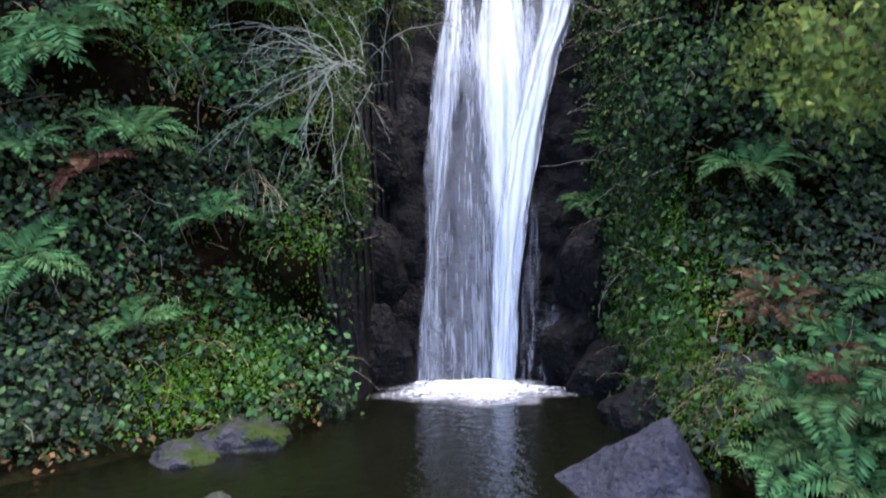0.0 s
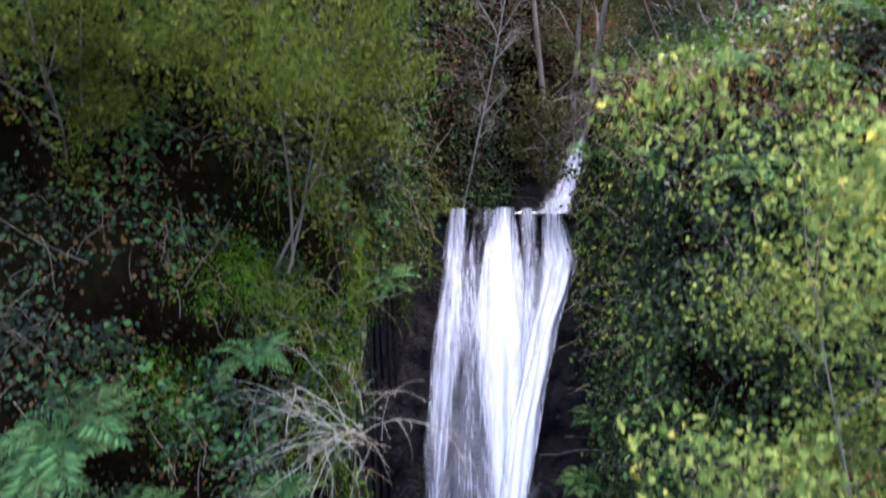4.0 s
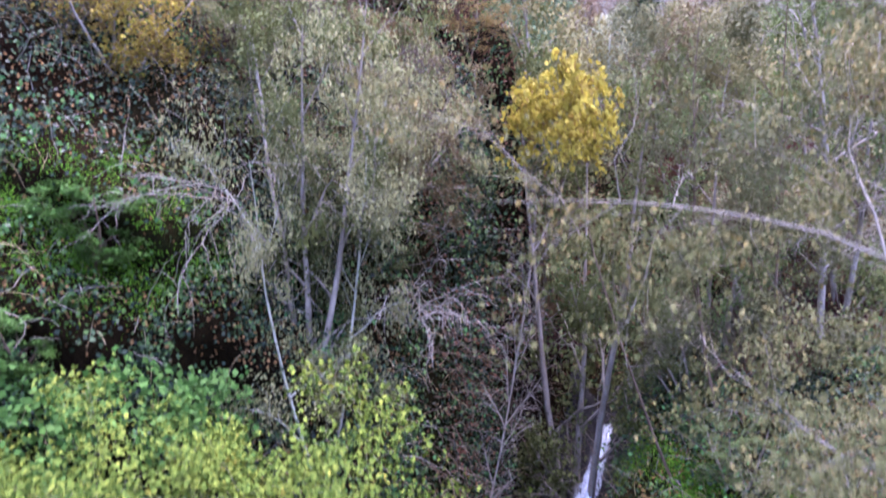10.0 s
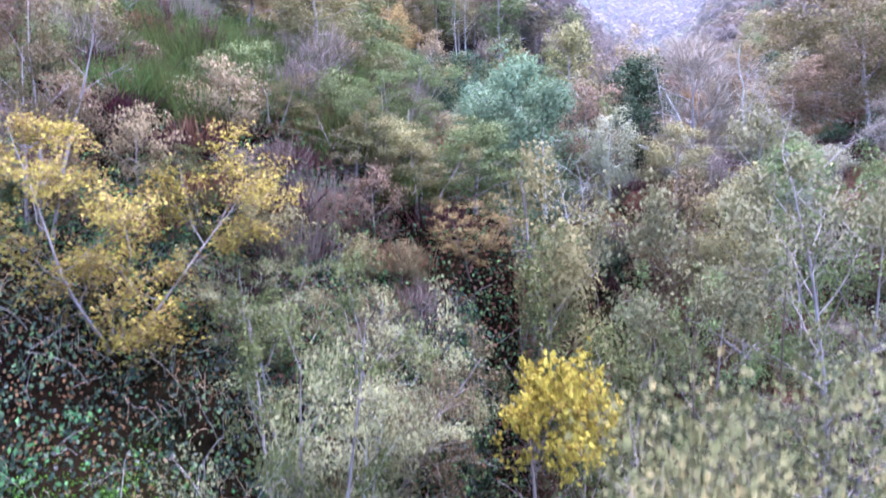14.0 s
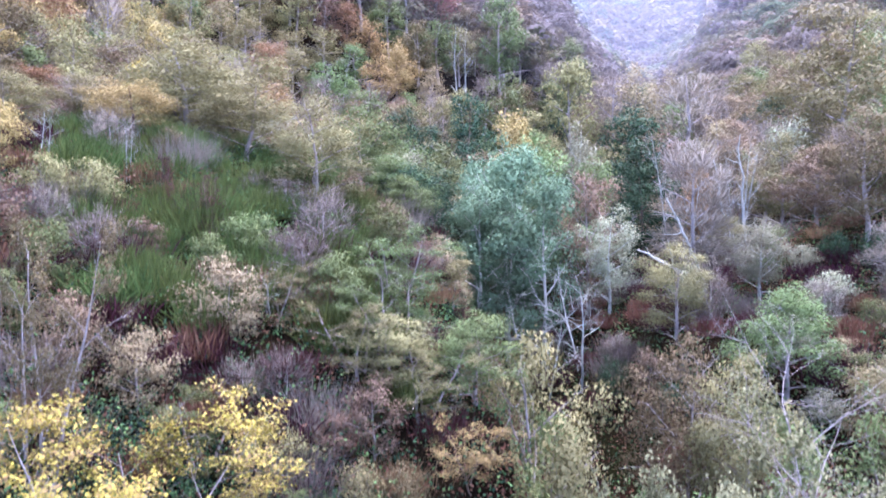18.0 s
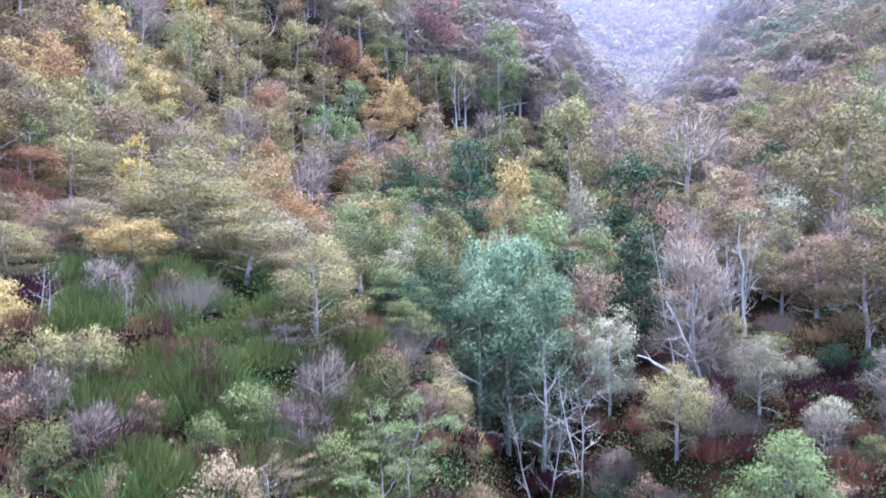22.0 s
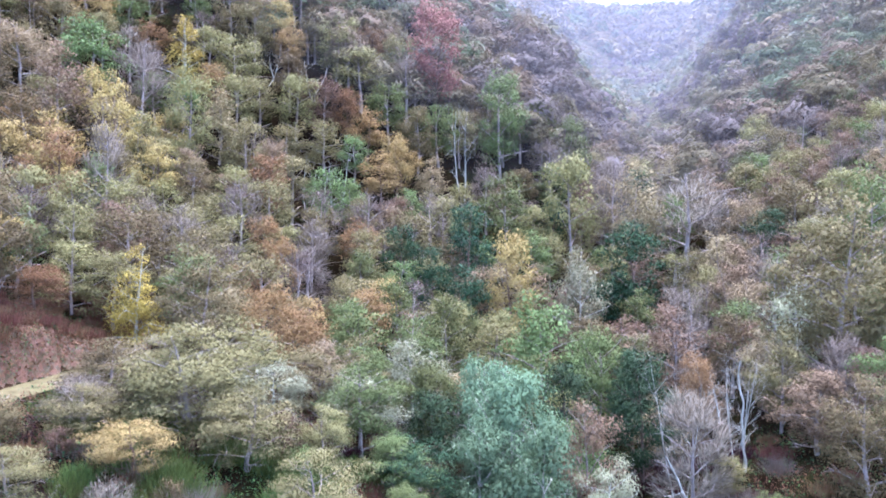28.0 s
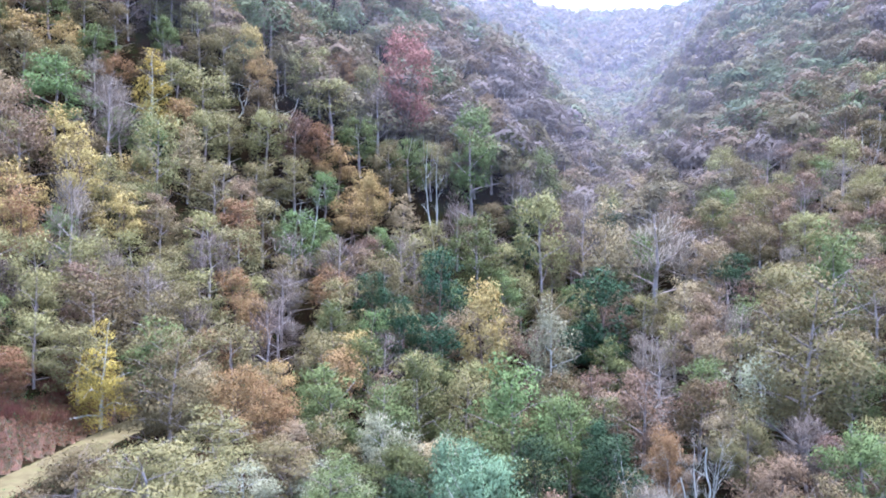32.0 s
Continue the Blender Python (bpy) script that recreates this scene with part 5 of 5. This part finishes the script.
def stems(name, n, weight, bark, length, radius, seed, label, droop=-0.5, out=0.6):
    rng = np.random.default_rng(seed)
    at, nr = cover_points(rng, n, weight, 0.15)
    lines = []
    for p, m in zip(at, nr):
        way = m * out + rng.normal(size=3) * 0.5 + np.array([0, 0, 0.3])
        lines.append((limb_line(rng, p, unit(way), length * rng.uniform(0.4, 1.3), 5, 0.2, droop * rng.uniform(0.3, 1)), radius, radius * 0.4, 2))
    v, f = tubes(lines)
    ob = mesh_object(name, v, f, BARK[bark])
    return tagged(ob, label, "twigs", kind="stuff")


stems("hanging_stems", 2200, low * (0.2 + wave(FC, 0.7, 5) ** 2), "straw", 0.7, 0.005, 31, "dry hanging stems on the banks")
stems("hollow_twigs", 290, HOLLOW * (FC[:, 2] > 7.5) * 1.0, "brown", 1.4, 0.008, 33, "tangled brown twigs in the dark hollow", droop=-0.2)
FALL_SIDE = (FC[:, 0] > -2.6) & (FC[:, 0] < 0.3) & (FC[:, 2] > 3.6) & (FC[:, 2] < 7.4) & (FC[:, 1] < 13)
stems("hanging_grass", 1500, NEARBANK * FALL_SIDE * ~FALLS * (0.1 + wave(FC, 1.5, 15)), "grass", 0.5, 0.005, 34, "yellow-green grass hanging beside the fall", droop=-0.75)
OPEN_BANK = (FC[:, 0] > 2.6) & (FC[:, 2] > 7.0) & (FC[:, 2] < 10.5)
stems("bank_grass", 1500, NEARBANK * OPEN_BANK * (0.1 + wave(FC, 1.5, 16)), "grass", 0.4, 0.005, 35, "thin green grass on the open bank", droop=-0.4)
TUFTS = (FC[:, 0] > 2.0) & (FC[:, 0] < 3.3) & (FC[:, 2] > 0.35) & (FC[:, 2] < 1.0)
stems("dead_grass", 420, NEARBANK * TUFTS * 1.0, "straw", 0.34, 0.006, 36, "tufts of bleached dead grass on the bank", droop=-0.8)
stems("bare_twigs", 800, low * (FC[:, 2] > 2), "grey", 1.0, 0.008, 32, "bare grey twigs on the ravine walls", droop=-0.15)


def twig_brush(x, y, z, wide, n, seed, label, bark="pale", lean=(0, -0.5, 0.35), spread=0.6, droop=-0.16):
    """A hanging brush of bare forked twigs."""
    rng = np.random.default_rng(seed)
    root = tagged(new("dead_branch"), label, "branch")
    for i in range(n):
        way = unit(np.array(lean) + rng.normal(size=3) * spread)
        along = np.array(lean) * rng.uniform(0, 0.45) * wide * np.array([1, 1, 0.6])
        stem = limb_line(rng, along + rng.normal(size=3) * 0.08, way, wide * rng.uniform(0.35, 1.0), 9, 0.17, droop)
        v, f = tubes([(stem, 0.006, 0.0025, 1)])
        branch = mesh_object("branch", v, f, BARK[bark], root)
        for j in range(7):
            sub = limb_line(rng, stem[2 + j], unit(stem[-1] - stem[0]) + rng.normal(size=3) * 0.6, wide * rng.uniform(0.1, 0.28), 6, 0.25, droop * 1.6)
            v, f = tubes([(sub, 0.004, 0.002, 2)])
            mesh_object("twig", v, f, BARK[bark], branch)
    root.location = (x, y, z)


twig_brush(-0.6, 8.2, 3.85, 2.0, 24, 41, "pale leafless branch drooping over the bank beside the fall", "pale", (-0.9, -0.3, 0.35), 0.75, -0.13)
twig_brush(-2.4, 8.6, 2.9, 1.3, 7, 42, "pale leafless branch drooping over the bank", "straw", (0.5, -0.5, -0.3), 0.4, -0.2)
twig_brush(-3.3, 10.3, 14.0, 2.6, 12, 43, "lichened leafless branch over the gully", "lilac")
twig_brush(-0.6, 11.4, 12.0, 2.8, 14, 44, "lichened leafless branch over the gully", "lilac")

# ---------------------------------------------------------------- the track on the hillside


def dirt_track():
    m, n, b = material("dirt_track", 0.95)
    f = noise_node(n, 1.3, 6.0)
    n.links.new(ramp(n, ((0.3, (0.042, 0.0372, 0.0168)), (0.55, (0.072, 0.063, 0.03)), (0.72, (0.045, 0.051, 0.0168))), f), b.inputs["Base Color"])
    bump(n, b, f, 0.6, 0.05)
    b.inputs["Specular IOR Level"].default_value = 0.0
    V = []
    ys = np.linspace(22, 48, 60)
    for y in ys:
        for u in np.linspace(-1.5, 1.5, 9):
            V.append((float(track_x(y)) + u, y, 28.32 + 0.05 * math.cos(u * 3) - 0.12 * (abs(u) > 1.4)))
    ob = mesh_object("road", V, grid_faces(60, 9)[:, ::-1], m, smooth=True)
    tagged(ob, "pale dirt track cut into the hillside", "track", kind="structure")


dirt_track()

# ---------------------------------------------------------------- ground cover higher up
UP = (FC[:, 1] > 12.5) & ~FALLS & (FC[:, 1] < 112) & (np.abs(FC[:, 0]) < 0.72 * FC[:, 1] + 2) & (np.abs(FC[:, 0] - track_x(FC[:, 1])) > 1.7)
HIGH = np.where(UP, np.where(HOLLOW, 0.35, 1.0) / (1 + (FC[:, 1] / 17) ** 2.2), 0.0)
cover("bracken_cover", "bracken", 70000, 0.085, HIGH * wave(FC, 0.35, 6) ** 2 * np.where(FC[:, 1] < 48, 1, 0.2), 0.6, "rust-brown bracken on the slopes", 51, up=0.5)
CUT = (FC[:, 0] - track_x(FC[:, 1]) > -6) & (FC[:, 0] - track_x(FC[:, 1]) < -1.5) & (FC[:, 1] > 22) & (FC[:, 1] < 52)
cover("cutting_bracken", "bracken", 9000, 0.14, np.where(CUT, 0.15 + wave(FC, 0.6, 14) ** 2, 0), 0.35, "rust-brown bracken over the cutting by the track", 54, up=0.5)
cover("bramble_cover", "fern", 60000, 0.085, HIGH * wave(FC, 0.3, 7) ** 2, 0.8, "green brambles under the trees", 52, up=0.6)
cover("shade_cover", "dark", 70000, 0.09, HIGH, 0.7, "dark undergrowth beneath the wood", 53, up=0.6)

# Broom, heath and bracken on the open slopes.


def blade_bush(kind, leaf, n, high, wide, blade, label, seed):
    rng = np.random.default_rng(seed)
    root = tagged(new(kind), label, "shrub")
    parts = []
    for k in range(5):
        m = n // 5
        foot = rng.normal(size=(m, 3)) * wide * 0.22 * np.array([1, 1, 0])
        way = unit(rng.normal(size=(m, 3)) * 0.42 + foot * 0.6 / wide + np.array([0, 0, 1.0]))
        ln = high * rng.uniform(0.35, 1.05, (m, 1))
        side = unit(np.cross(way, rng.normal(size=(m, 3)))) * blade
        tip = foot + way * ln
        mid = foot + way * ln * 0.55
        v = np.stack([foot - np.array([0, 0, 0.1]), mid + side, tip, mid - side], 1).reshape(-1, 3)
        parts.append(v)
    v = np.concatenate(parts)
    tagged(mesh_object("foliage", v, np.arange(len(v)).reshape(-1, 4), LEAF[leaf], root), kind="stuff")
    return root


BUSHES = [
    (blade_bush("broom_bush", "broom", 700, 1.1, 1.4, 0.011, "upright green broom bush on the open slope", 71), 140, -15, -1.5),
    (blade_bush("heath_bush", "maroon", 500, 0.75, 1.4, 0.016, "dark red heath bush on the open slope", 72), 190, -14, 18),
    (blade_bush("dry_grass", "bracken", 500, 0.7, 1.4, 0.016, "rust-brown dead bracken clump on the slope", 73), 130, -22, 20),
    (blade_bush("twiggy_bush", "lilac", 600, 1.3, 1.5, 0.006, "leafless greyish twiggy bush on the slope", 74), 90, -14, 18),
]
scatter = random.Random(17)
for k in range(130):
    y = scatter.uniform(25, 52)
    x = float(track_x(y)) - scatter.uniform(2.2, 9)
    copy_thing(BUSHES[2][0], pose(x, y, float(land(x, y)), 0, 0, scatter.uniform(0, 360)))
for root, count, x0, x1 in BUSHES:
    for k in range(count):
        y = 13.5 + 32 * scatter.uniform(0, 1) ** 1.4
        x = scatter.uniform(max(x0, -0.66 * y), min(x1, 0.66 * y))
        if root is BUSHES[0][0]:
            y = scatter.uniform(16.5, 31)
            x = -scatter.uniform(0.06, 0.56) * y
        if abs(x - track_x(y)) < 1.9 or abs(x - stream_x(y)) < (3.4 if y < 18 else 1.2):
            continue
        size = scatter.uniform(0.7, 1.25)
        m = pose(x, y, float(land(x, y)), 0, 0, scatter.uniform(0, 360)) @ Matrix.Diagonal((size, size, size, 1))
        if k:
            copy_thing(root, m @ plain(root))
        else:
            root.matrix_basis = m



def dead_tree(foot, tip, thick, seed):
    """A leaning dead stem with a few stubs of branches."""
    rng = np.random.default_rng(seed)
    root = tagged(new("dead_tree"), "pale dead leaning tree on the slope", "dead tree")
    a, b = np.array(foot, float), np.array(tip, float)
    u = np.linspace(0, 1, 9)[:, None]
    line = a + (b - a) * u + rng.normal(size=(9, 3)) * 0.05
    v, f = tubes([(line, thick, thick * 0.4, 0)])
    mesh_object("trunk", v, f, BARK["pale"], root, smooth=True)
    for i in range(4):
        twig = limb_line(rng, line[3 + i], unit(b - a) + rng.normal(size=3) * 0.5, rng.uniform(0.6, 1.4), 5, 0.2, 0.0)
        v, f = tubes([(twig, thick * 0.35, thick * 0.1, 1)])
        mesh_object("branch", v, f, BARK["pale"], root, smooth=True)


for foot, tip, thick, seed in (((12.0, 31.6), (8.9, 31.8, 22.9), 0.09, 1), ((12.1, 32.0), (10.3, 32.2, 25.2), 0.08, 2), ((14.8, 36.0), (13.9, 36.0, 27.6), 0.07, 3), ((16.0, 37.0), (15.6, 37.0, 29.0), 0.07, 4)):
    dead_tree((*foot, float(land(*foot)) - 0.2), tip, thick, seed)

# Patterns that were not needed.
for sort in KITS:
    for root, _, _ in KITS[sort]:
        if root.name not in USED:
            for ob in (*root.children_recursive, root):
                bpy.data.objects.remove(ob)
